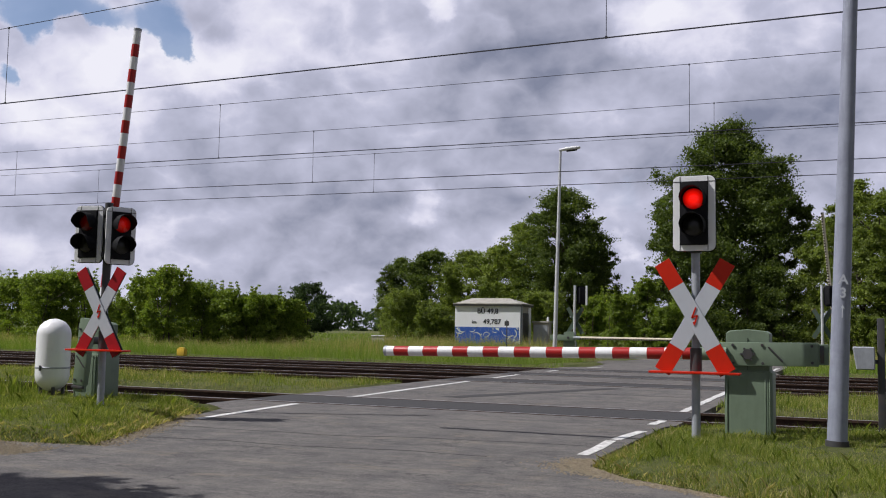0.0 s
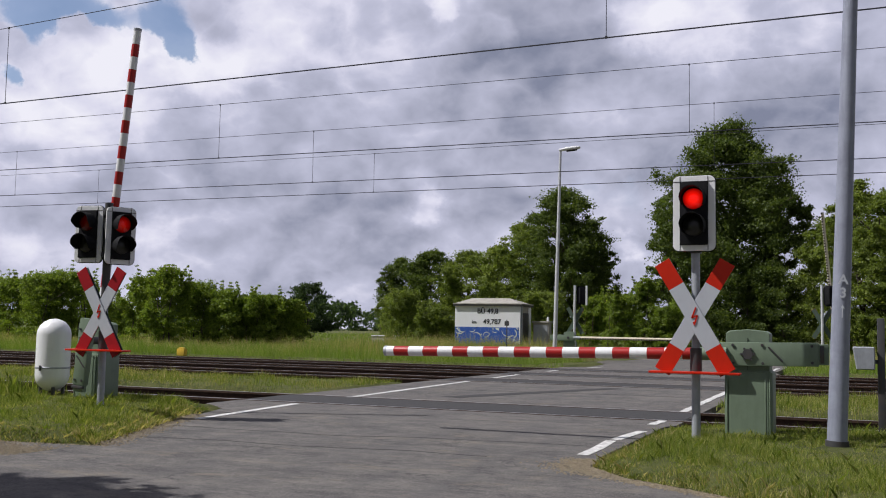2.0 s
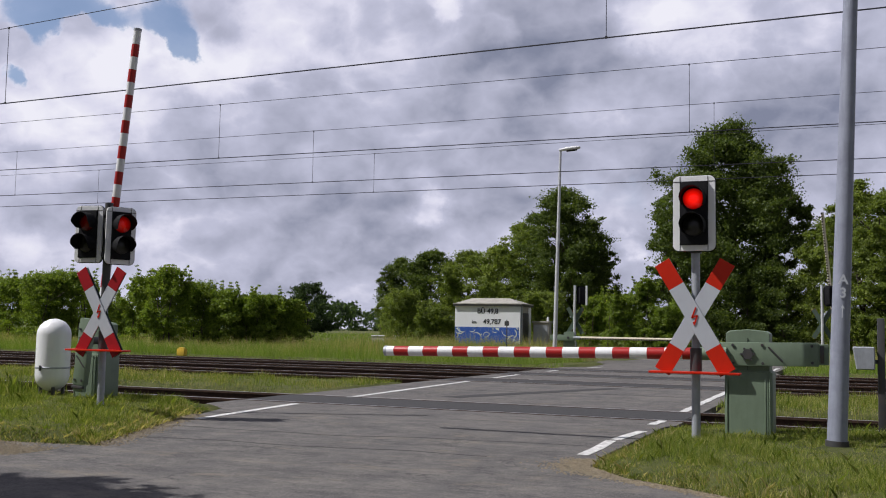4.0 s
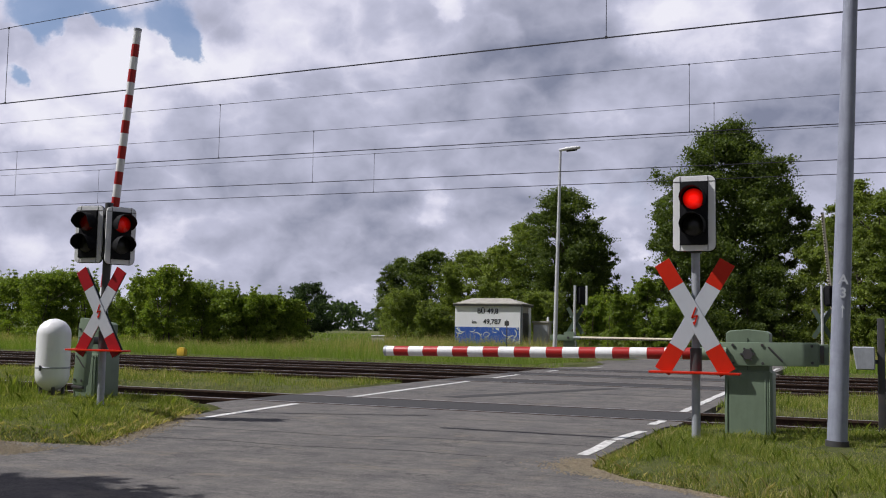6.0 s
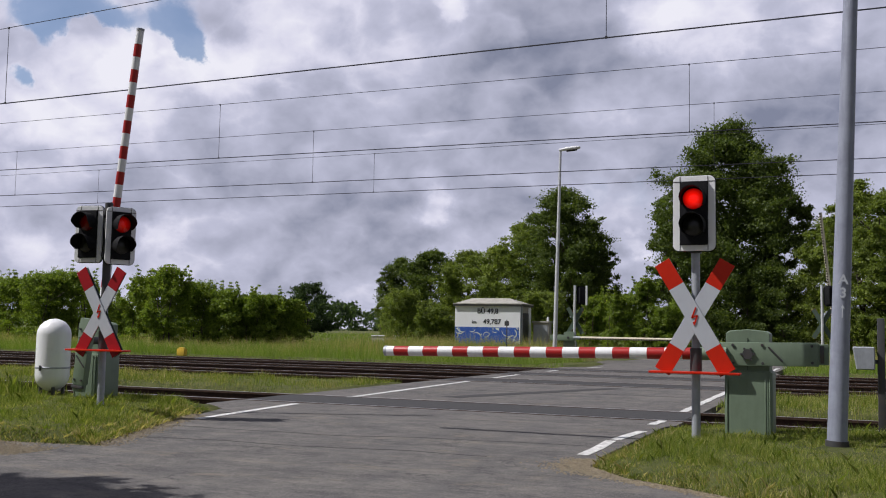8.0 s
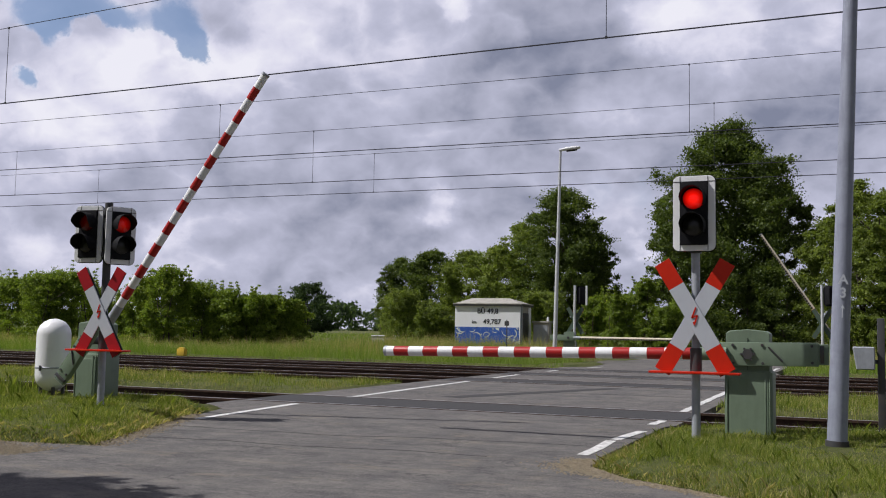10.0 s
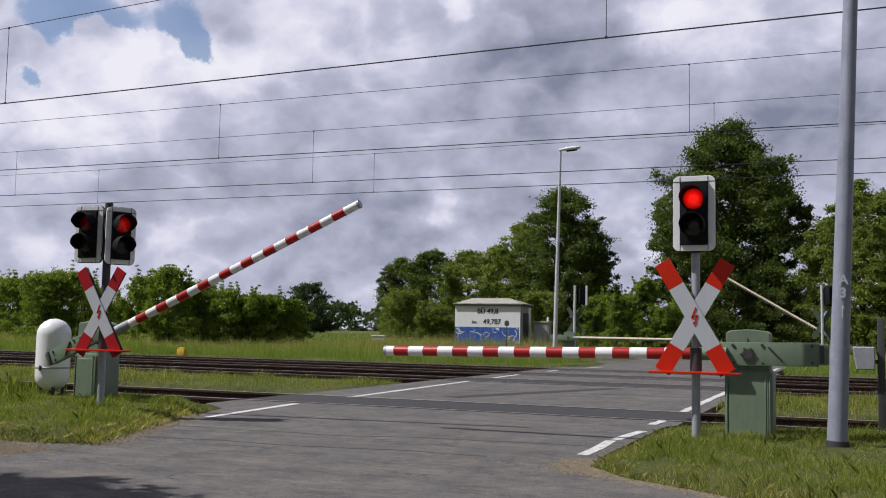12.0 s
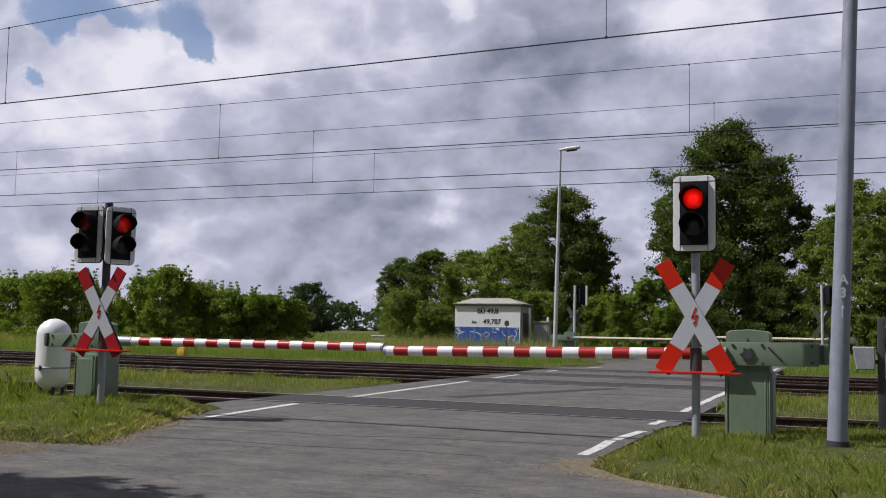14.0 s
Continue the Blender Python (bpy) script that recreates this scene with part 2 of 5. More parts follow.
GREEN = shader("grey_green_paint", worn((0.19, 0.25, 0.175), (0.13, 0.17, 0.115), 3.5, 0.45, 0.8, 0.15), 0.5, normal=fine_bump(18))
GREEN_DARK = shader("dark_green_paint", worn((0.07, 0.105, 0.075), (0.05, 0.06, 0.05), 3.5, 0.45, 0.8, 0.15), 0.55)
GALV = shader("galvanised_steel", worn((0.42, 0.44, 0.48), (0.27, 0.28, 0.31), 9.0, 0.42, 0.75, 0.2), 0.5, metal=0.35, normal=fine_bump(40))
GALV_BRIGHT = shader("bright_galvanised_steel", worn((0.66, 0.67, 0.69), (0.48, 0.49, 0.51), 9.0, 0.45, 0.8, 0.15), 0.45, metal=0.2, normal=fine_bump(40))
STEEL_DARK = shader("dark_steel", worn((0.07, 0.07, 0.075), (0.11, 0.08, 0.06), 9.0, 0.5, 0.8), 0.55, metal=0.3)
POLE_GREY = shader("grey_painted_pole", worn((0.32, 0.34, 0.42), (0.20, 0.21, 0.27), 6.0, 0.45, 0.8, 0.25), 0.5, metal=0.15, normal=fine_bump(30))
BLACK = shader("black_plastic", worn((0.010, 0.010, 0.012), (0.02, 0.02, 0.022), 9.0), 0.75, spec=0.15)


def lit_lens(name, strength, base=(0.35, 0.004, 0.0)):
    """A lit lens, brightest over its bulb."""
    m = shader(name, base, 0.25)
    k = Nodes(m.node_tree, False)
    b = next(n for n in k.t.nodes if n.type == "BSDF_PRINCIPLED")
    r = k.vec("LENGTH", k.vec("MULTIPLY", k.coords("Object"), (1, 0, 1)), out=1)
    b.inputs["Emission Color"].default_value = (1.0, 0.006, 0.001, 1)
    k.put(b.inputs["Emission Strength"], k.math("MULTIPLY", k.ramp(k.math("DIVIDE", r, 0.105), [(0.2, 1.0), (0.6, 0.5), (0.97, 0.06)]), strength))
    return m


LENS_RED = lit_lens("lit_red_lens", 1.35)
LENS_RED_DIM = lit_lens("dim_red_lens", 0.22)
LENS_DARK = shader("unlit_lens", (0.012, 0.011, 0.008), 0.3)
CREAM = shader("cream_boom_back", worn((0.74, 0.66, 0.50), (0.50, 0.38, 0.26), 6.0), 0.5)
WIRE = shader("copper_wire", (0.035, 0.035, 0.045), 0.6, metal=0.2)
CONCRETE = shader("weathered_concrete", worn((0.42, 0.40, 0.36), (0.22, 0.20, 0.17), 3.0, 0.4, 0.75, 0.25), 0.9, normal=fine_bump(20, 0.3))
SHED_WHITE = shader("white_render", worn((0.86, 0.87, 0.89), (0.76, 0.76, 0.76), 1.5, 0.5, 0.8, 0.1), 0.85, normal=fine_bump(25, 0.3))


def graffiti_base(k):
    p = k.coords("Object")
    q = k.vec("MULTIPLY", p, (1.0, 0.0, 0.8))
    n = k.noise(q, 2.6, 2, 0.5, 1.6)
    c = k.ramp(n, [(0.40, (0.03, 0.10, 0.42)), (0.56, (0.045, 0.14, 0.52)), (0.60, (0.02, 0.03, 0.08)), (0.63, (0.60, 0.66, 0.62)), (0.70, (0.05, 0.16, 0.55))], "CONSTANT")
    return k.mix(k.ramp(k.noise(p, 5.0, 4), [(0.55, 0.0), (0.7, 0.25)]), c, (0.5, 0.55, 0.45))


GRAFFITI = shader("blue_spray_paint", graffiti_base, 0.6)
SPRAY_PALE = shader("pale_spray_paint", worn((0.66, 0.68, 0.52), (0.45, 0.52, 0.50), 6.0), 0.6)
INK = shader("black_lettering", (0.015, 0.015, 0.018), 0.6)
YELLOW = shader("yellow_plastic", worn((0.75, 0.50, 0.04), (0.5, 0.33, 0.06), 8.0), 0.5)
BARK = shader("bark", lambda k: k.ramp(k.noise(k.vec("MULTIPLY", k.coords("Object"), (1, 1, 0.25)), 9.0, 5, 0.7), [(0.3, (0.035, 0.028, 0.02)), (0.75, (0.13, 0.10, 0.075))]), 0.95,
              normal=lambda k: k.bump(k.noise(k.vec("MULTIPLY", k.coords("Object"), (1, 1, 0.2)), 14.0, 4, 0.7), 0.8, 0.05))


def leaf_material(name, dark, light, tip):
    def base(k):
        big = k.noise(k.coords("Object"), 0.55, 4, 0.6)
        c = k.ramp(k.island(), [(0.0, dark), (0.7, light), (1.0, tip)])
        return k.mix(k.ramp(big, [(0.38, 0.55), (0.62, 0.0)]), c, dark)
    return shader(name, base, 0.5, spec=0.3, thin=0.52)


LEAF = leaf_material("oak_leaf", (0.115, 0.155, 0.034), (0.225, 0.28, 0.062), (0.33, 0.38, 0.11))
LEAF_DARK = leaf_material("dark_oak_leaf", (0.062, 0.092, 0.022), (0.125, 0.170, 0.042), (0.19, 0.235, 0.07))
LEAF_BUSH = leaf_material("hedge_leaf", (0.12, 0.175, 0.025), (0.24, 0.32, 0.05), (0.36, 0.42, 0.10))
LEAF_FAR = leaf_material("far_leaf", (0.04, 0.068, 0.032), (0.066, 0.10, 0.048), (0.09, 0.13, 0.058))


def grass_material(name, a, b, c):
    def base(k):
        f = k.math("ADD", k.math("MULTIPLY", k.island(), 0.5), k.math("MULTIPLY", k.noise(k.position(), 1.3, 4, 0.65), 0.55))
        return k.ramp(f, [(0.15, a), (0.55, b), (0.85, c)])
    return shader(name, base, 0.6, spec=0.3, thin=0.42)


GRASS = grass_material("verge_grass", (0.042, 0.074, 0.008), (0.19, 0.250, 0.034), (0.50, 0.46, 0.18))
GRASS_TALL = grass_material("tall_meadow_grass", (0.11, 0.19, 0.022), (0.20, 0.295, 0.045), (0.34, 0.36, 0.14))
GRASS_DRY = grass_material("dry_grass", (0.26, 0.22, 0.08), (0.44, 0.37, 0.18), (0.60, 0.52, 0.31))


# ---- mesh helpers ----
def finish(bm, name, mats):
    me = bpy.data.meshes.new(name)
    bm.normal_update()
    bm.to_mesh(me)
    bm.free()
    for m in (mats if isinstance(mats, (list, tuple)) else [mats]):
        me.materials.append(m)
    return me


def part(name, bm, material, parent=None, label="", at=None):
    ob = new(name, finish(bm, name, material))
    if parent:
        ob.parent = parent
    if at is not None:
        ob.matrix_local = at
    if label:
        tagged(ob, label)
    return ob


def thing(name, m, label, category, group="", kind=""):
    ob = new(name)
    ob.empty_display_size = 0.1
    ob.matrix_world = m
    return tagged(ob, label, category, group, kind)


def smooth(bm, angle=40):
    lim = radians(angle)
    bm.normal_update()
    for f in bm.faces:
        f.smooth = True
    for e in bm.edges:
        if len(e.link_faces) == 2 and e.calc_face_angle(0) > lim:
            e.smooth = False
    return bm


def box(x0, x1, y0, y1, z0, z1, bevel=0.0, bm=None, seg=2):
    own = bmesh.new()
    bmesh.ops.create_cube(own, size=1)
    for v in own.verts:
        v.co = Vector(((x0 + x1) / 2 + v.co.x * (x1 - x0), (y0 + y1) / 2 + v.co.y * (y1 - y0), (z0 + z1) / 2 + v.co.z * (z1 - z0)))
    if bevel:
        bmesh.ops.bevel(own, geom=own.edges[:], offset=bevel, segments=seg, affect="EDGES", profile=0.6)
        smooth(own)
    return join(bm, own)


def join(bm, own):
    if bm is None:
        return own
    me = bpy.data.meshes.new("tmp")
    own.to_mesh(me)
    own.free()
    bm.from_mesh(me)
    bpy.data.meshes.remove(me)
    return bm


def rod(a, b, r0, r1=None, seg=14, bm=None, caps=True):
    a, b = Vector(a), Vector(b)
    r1 = r0 if r1 is None else r1
    own = bmesh.new()
    bmesh.ops.create_cone(own, cap_ends=caps, segments=seg, radius1=r0, radius2=r1, depth=(b - a).length)
    m = Matrix.Translation((a + b) / 2) @ (b - a).to_track_quat("Z", "Y").to_matrix().to_4x4()
    bmesh.ops.transform(own, matrix=m, verts=own.verts[:])
    smooth(own, 50)
    return join(bm, own)


def path_tube(points, radii, seg=8, bm=None):
    """A bent tapering tube through the points."""
    own = bmesh.new()
    rings = []
    pts = [Vector(p) for p in points]
    for i, p in enumerate(pts):
        d = (pts[min(i + 1, len(pts) - 1)] - pts[max(i - 1, 0)]).normalized()
        q = d.to_track_quat("Z", "Y")
        rings.append([own.verts.new(p + q @ Vector((math.cos(2 * math.pi * j / seg), math.sin(2 * math.pi * j / seg), 0)) * radii[i]) for j in range(seg)])
    for r, s in zip(rings, rings[1:]):
        for j in range(seg):
            own.faces.new((r[j], r[(j + 1) % seg], s[(j + 1) % seg], s[j]))
    own.faces.new(rings[0][::-1])
    own.faces.new(rings[-1])
    smooth(own, 60)
    return join(bm, own)


def lathe(profile, seg=32, bm=None):
    own = bmesh.new()
    rings = []
    for r, z in profile:
        rings.append([own.verts.new((r * math.cos(2 * math.pi * j / seg), r * math.sin(2 * math.pi * j / seg), z)) for j in range(seg)])
    for a, b in zip(rings, rings[1:]):
        for j in range(seg):
            own.faces.new((a[j], a[(j + 1) % seg], b[(j + 1) % seg], b[j]))
    own.faces.new(rings[0][::-1])
    own.faces.new(rings[-1])
    smooth(own, 45)
    return join(bm, own)


def plate(outline, y0, y1, bevel=0.0):
    """A plate cut from an outline in x and z, between y0 and y1."""
    own = bmesh.new()
    f = own.faces.new([own.verts.new((x, y0, z)) for x, z in outline])
    r = bmesh.ops.extrude_face_region(own, geom=[f])
    for v in r["geom"]:
        if isinstance(v, bmesh.types.BMVert):
            v.co.y = y1
    bmesh.ops.recalc_face_normals(own, faces=own.faces[:])
    if bevel:
        bmesh.ops.bevel(own, geom=own.edges[:], offset=bevel, segments=1, affect="EDGES")
    return own


def rounded(w, h, r, seg=5):
    pts = []
    for cx, cz, a0 in ((w / 2 - r, h / 2 - r, 0), (-w / 2 + r, h / 2 - r, 90), (-w / 2 + r, -h / 2 + r, 180), (w / 2 - r, -h / 2 + r, 270)):
        for i in range(seg + 1):
            a = radians(a0 + 90 * i / seg)
            pts.append((cx + r * math.cos(a), cz + r * math.sin(a)))
    return pts


def slab(outline, z0, z1):
    own = bmesh.new()
    f = own.faces.new([own.verts.new((x, y, z1)) for x, y in outline])
    r = bmesh.ops.extrude_face_region(own, geom=[f])
    for v in r["geom"]:
        if isinstance(v, bmesh.types.BMVert):
            v.co.z = z0
    bmesh.ops.triangulate(own, faces=[g for g in own.faces if len(g.verts) > 4])
    bmesh.ops.recalc_face_normals(own, faces=own.faces[:])
    return own


def lettering(text, size, material, parent, at, name="lettering", thick=0.004):
    cu = bpy.data.curves.new(name, "FONT")
    cu.body, cu.size, cu.extrude, cu.align_x, cu.offset = text, size, thick, "CENTER", size * 0.018
    tmp = bpy.data.objects.new("tmp", cu)
    scene.collection.objects.link(tmp)
    me = bpy.data.meshes.new_from_object(tmp)
    bpy.data.objects.remove(tmp)
    me.materials.append(material)
    ob = new(name, me)
    ob.parent = parent
    ob.matrix_local = at
    return ob


def sheet_mesh(name, verts, faces_size, material, count):
    """A mesh of many separate blades or leaves from a numpy array (count, faces_size, 3)."""
    me = bpy.data.meshes.new(name)
    n = count * faces_size
    me.vertices.add(n)
    me.vertices.foreach_set("co", verts.reshape(-1).astype(np.float32))
    me.loops.add(n)
    me.loops.foreach_set("vertex_index", np.arange(n, dtype=np.int32))
    me.polygons.add(count)
    me.polygons.foreach_set("loop_start", np.arange(0, n, faces_size, dtype=np.int32))
    me.polygons.foreach_set("loop_total", np.full(count, faces_size, dtype=np.int32))
    me.update(calc_edges=True)
    me.materials.append(material)
    return me

# ---- ground, road ----
TRACKS = (13.85, 21.6, 25.6, 29.3)
ROAD_L, ROAD_R = -8.55, -2.05


def step(a, b, v):
    t = np.clip((v - a) / (b - a), 0, 1)
    return t * t * (3 - 2 * t)


def left_edge(y):
    """The x of the road's left edge before the tracks."""
    return np.interp(y, [6.9, 7.4, 9.0, 10.2, 11.6, 12.2], [-9.0, -6.35, -6.95, -7.45, -7.9, -8.55])


def right_edge(y):
    return np.interp(y, [5.9, 7.15, 7.75, 8.3], [1.3, -0.8, -1.7, -2.1])


def ground_z(x, y):
    """Height of the soil: verges a hand's width over the road, hollows under the ballast and the asphalt."""
    x, y = np.asarray(x, float), np.asarray(y, float)
    z = 0.02 + 0.0 * x
    inside = np.minimum(x - ROAD_L, ROAD_R - x)
    verge_l = step(0.05, 0.7, left_edge(y) - x) * step(6.95, 7.5, y)
    verge_r = step(0.05, 0.7, x - right_edge(y)) * step(5.9, 6.3, y)
    near = step(11.9, 11.1, y)
    z = z + 0.11 * near * np.where(x < -5, verge_l, verge_r)
    road = np.where(y > 12.0, step(-0.12, 0.02, inside), 0)
    before = np.where(x < -5, step(-0.1, 0.02, x - left_edge(y)) + step(6.95, 6.8, y), step(-0.1, 0.02, right_edge(y) - x) + step(5.9, 5.6, y))
    road = np.where(y <= 12.0, np.clip(before, 0, 1), road)
    road = np.where(y < -3.5, 0, road) * (1 - step(3.1, 2.9, y) * step(-4.1, -5.6, x))
    for t in TRACKS:
        hollow = step(2.05, 1.5, np.abs(y - t)) if t < 20 else step(2.5, 1.9, np.abs(y - t))
        z = z * (1 - hollow) - 0.36 * hollow
    z = z + 0.05 * np.sin(x * 0.7 + 1.3) * np.sin(y * 0.45) * step(31.5, 34, y)
    return z * (1 - road) - 0.17 * road


def axis(lo, hi, fine, far):
    a = list(np.arange(lo, hi + fine / 2, fine))
    d, s = fine, hi
    while s < far:
        d *= 1.35
        s += d
        a.append(s)
    d, s = fine, lo
    while s > -far:
        d *= 1.35
        s -= d
        a.insert(0, s)
    return np.array(a)


def build_ground():
    xs, ys = axis(-30, 6, 0.22, 3800), axis(4, 40, 0.2, 3800)
    gx, gy = np.meshgrid(xs, ys)
    gz = ground_z(gx, gy)
    nx, ny = len(xs), len(ys)
    me = bpy.data.meshes.new("ground")
    co = np.stack([gx, gy, gz], -1).reshape(-1, 3)
    i = np.arange(nx * ny).reshape(ny, nx)
    quads = np.stack([i[:-1, :-1], i[:-1, 1:], i[1:, 1:], i[1:, :-1]], -1).reshape(-1, 4)
    me.vertices.add(len(co))
    me.vertices.foreach_set("co", co.reshape(-1).astype(np.float32))
    me.loops.add(quads.size)
    me.loops.foreach_set("vertex_index", quads.reshape(-1).astype(np.int32))
    me.polygons.add(len(quads))
    me.polygons.foreach_set("loop_start", np.arange(0, quads.size, 4, dtype=np.int32))
    me.polygons.foreach_set("loop_total", np.full(len(quads), 4, dtype=np.int32))
    me.polygons.foreach_set("use_smooth", np.ones(len(quads), dtype=bool))
    me.update(calc_edges=True)
    me.materials.append(GROUND)
    tagged(new("ground", me), "flat meadow ground with grassy road verges", "ground", kind="structure")


build_ground()

road_outline = [(-70, 3.2), (-7.0, 3.2), (-5.2, 2.2), (-4.2, 0.5), (-4.0, -3.0), (70, -3.0), (70, 4.6), (6, 5.0), (1.3, 5.9), (-0.8, 7.15), (-1.7, 7.75), (-2.1, 8.3), (-2.1, 12.2), (-2.0, 12.5), (-2.0, 31.2), (-2.2, 32),
                (-2.2, 160), (-9.4, 160), (-9.4, 42), (-9.2, 38.5), (-8.2, 36.0), (-8.0, 32.5), (-8.6, 31.4), (-8.6, 12.2), (-7.9, 11.6), (-7.45, 10.2), (-6.95, 9.0), (-6.35, 7.4), (-9.0, 6.9), (-70, 6.6)]
road = part("road", slab(road_outline, -0.13, 0.0), ASPHALT)
tagged(road, "worn grey asphalt road over the tracks", "road", kind="structure")


def strip(name, pts, width, z, material, label, parent=None, thick=0.004, seedling=0, ragged=0.0):
    """A flat band along pts, laid on the road."""
    rnd = random.Random(seedling)
    own = bmesh.new()
    rows = []
    P = [Vector((*p, 0)) for p in pts]
    for i, p in enumerate(P):
        d = (P[min(i + 1, len(P) - 1)] - P[max(i - 1, 0)]).normalized()
        n = Vector((-d.y, d.x, 0))
        w = width / 2
        a, b = p + n * (w + rnd.uniform(-ragged, ragged)), p - n * (w + rnd.uniform(-ragged, ragged))
        rows.append([own.verts.new((a.x, a.y, z)), own.verts.new((b.x, b.y, z)), own.verts.new((b.x, b.y, z + thick)), own.verts.new((a.x, a.y, z + thick))])
    for r, s in zip(rows, rows[1:]):
        for j in range(4):
            own.faces.new((r[j], s[j], s[(j + 1) % 4], r[(j + 1) % 4]))
    own.faces.new(rows[0])
    own.faces.new(rows[-1][::-1])
    bmesh.ops.recalc_face_normals(own, faces=own.faces[:])
    ob = part(name, own, material, parent)
    if parent is None:
        tagged(ob, label, "road marking", kind="structure")
    elif label:
        tagged(ob, label)
    return ob


def dense(a, b, n):
    return [(a[0] + (b[0] - a[0]) * i / n, a[1] + (b[1] - a[1]) * i / n) for i in range(n + 1)]


for pts in (dense((-7.22, 10.1), (-7.5, 12.85), 12), dense((-7.5, 14.3), (-7.8, 20.7), 24), dense((-7.88, 22.6), (-8.05, 26.3), 14), dense((-7.98, 27.5), (-8.0, 29.5), 8), dense((-7.75, 31.4), (-7.6, 32.6), 6)):
    strip("road_marking", pts, 0.115, 0.0015, LINE, "white painted edge line on the asphalt", ragged=0.008)
for pts in ([(-2.28, 9.0), (-2.28, 9.6), (-2.31, 10.33)], [(-2.3000000000000003, 10.45), (-2.27, 10.99), (-2.22, 11.53)], dense((-2.29, 12.42), (-2.26, 13.1), 5), dense((-2.27, 14.75), (-2.3, 20.8), 20), dense((-2.3, 22.6), (-2.35, 24.8), 8), dense((-2.35, 26.5), (-2.4, 28.4), 8), dense((-2.4, 30.3), (-2.4, 36.4), 14)):
    strip("road_marking", pts, 0.115, 0.0015, LINE, "white painted edge line on the asphalt", ragged=0.012, seedling=3)

# paved strips between and beside the rails
for i, t in enumerate(TRACKS):
    strip("paving_strip", [(-8.58, t), (-2.02, t)], 1.30, 0.0012, DARK_ASPHALT, "dark asphalt infill between the rails", road, 0.006)
rnd = random.Random(7)
for a, b, w in (((-8.3, 9.15), (-2.4, 9.75), 0.025), ((-7.1, 8.2), (-3.0, 8.55), 0.02), ((-6.9, 17.6), (-2.4, 18.3), 0.02)):
    pts = [(x, y + 0.22 * noise.noise(Vector((x * 0.9, y * 3, 1))) + rnd.uniform(-0.02, 0.02)) for x, y in dense(a, b, 60)]
    strip("crack", pts, w * 0.4, 0.0008, CRACK, "", road, 0.002, 5, 0.006)
strip("patch", [(-6.2, 15.6), (-4.4, 20.2)], 0.35, 0.0008, DARK_ASPHALT, "dark repaired seam", road, 0.0018, 6, 0.03)


# ---- tracks ----
def rail_mesh(length):
    prof = [(0.07, -0.172), (0.07, -0.16), (0.012, -0.14), (0.010, -0.05), (0.036, -0.036), (0.036, -0.004), (0.028, 0.0),
            (-0.028, 0.0), (-0.036, -0.004), (-0.036, -0.036), (-0.010, -0.05), (-0.012, -0.14), (-0.07, -0.16), (-0.07, -0.172)]
    own = bmesh.new()
    a = [own.verts.new((-length / 2, y, z)) for y, z in prof]
    b = [own.verts.new((length / 2, y, z)) for y, z in prof]
    for j in range(len(prof)):
        f = own.faces.new((a[j], b[j], b[(j + 1) % len(prof)], a[(j + 1) % len(prof)]))
        if j == 6:
            f.material_index = 1
    own.faces.new(a)
    own.faces.new(b[::-1])
    bmesh.ops.recalc_face_normals(own, faces=own.faces[:])
    return finish(own, "rail", [RUST, RAILTOP])


RAIL = rail_mesh(260)
SLEEPER_MESH = finish(box(-0.13, 0.13, -1.3, 1.3, -0.31, -0.172, 0.012, seg=1), "sleeper", SLEEPER)


def build_track(t, lo, hi):
    trk = thing("railway_track", pose(0, t, 0.010), "rusty standard-gauge rails on dark wooden sleepers", "railway track", "parallel tracks")
    for s in (-1, 1):
        r = new("rail", RAIL)
        r.parent, r.location = trk, (-30, s * 0.7535, 0)
    x = lo
    while x < hi:
        if not (ROAD_L - 0.2 < x < ROAD_R + 0.2):
            s = new("sleeper", SLEEPER_MESH)
            s.parent, s.location, s.rotation_euler = trk, (x, random.uniform(-0.03, 0.03), random.uniform(-0.008, 0.004)), (0, 0, random.uniform(-0.015, 0.015))
        x += 0.62
    own = bmesh.new()
    for x0, x1 in ((-160, ROAD_L + 0.02), (ROAD_R - 0.02, 100)):
        if x0 < x1:
            v = [own.verts.new(c) for c in ((x0, -2.1, -0.34), (x1, -2.1, -0.34), (x1, -1.6, -0.20), (x0, -1.6, -0.20), (x1, 1.6, -0.20), (x0, 1.6, -0.20), (x1, 2.1, -0.34), (x0, 2.1, -0.34))]
            own.faces.new((v[0], v[1], v[2], v[3]))
            own.faces.new((v[3], v[2], v[4], v[5]))
            own.faces.new((v[5], v[4], v[6], v[7]))
            own.faces.new((v[0], v[7], v[6], v[1]))
    b = part("ballast", own, BALLAST, None)
    b.location = (0, t, 0)
    tagged(b, "dark brown stone ballast under a track", "ballast", kind="structure")


for t, lo, hi in ((TRACKS[0], -45, 20), (TRACKS[1], -55, 20), (TRACKS[2], -60, 20), (TRACKS[3], -65, 20)):
    build_track(t, lo, hi)

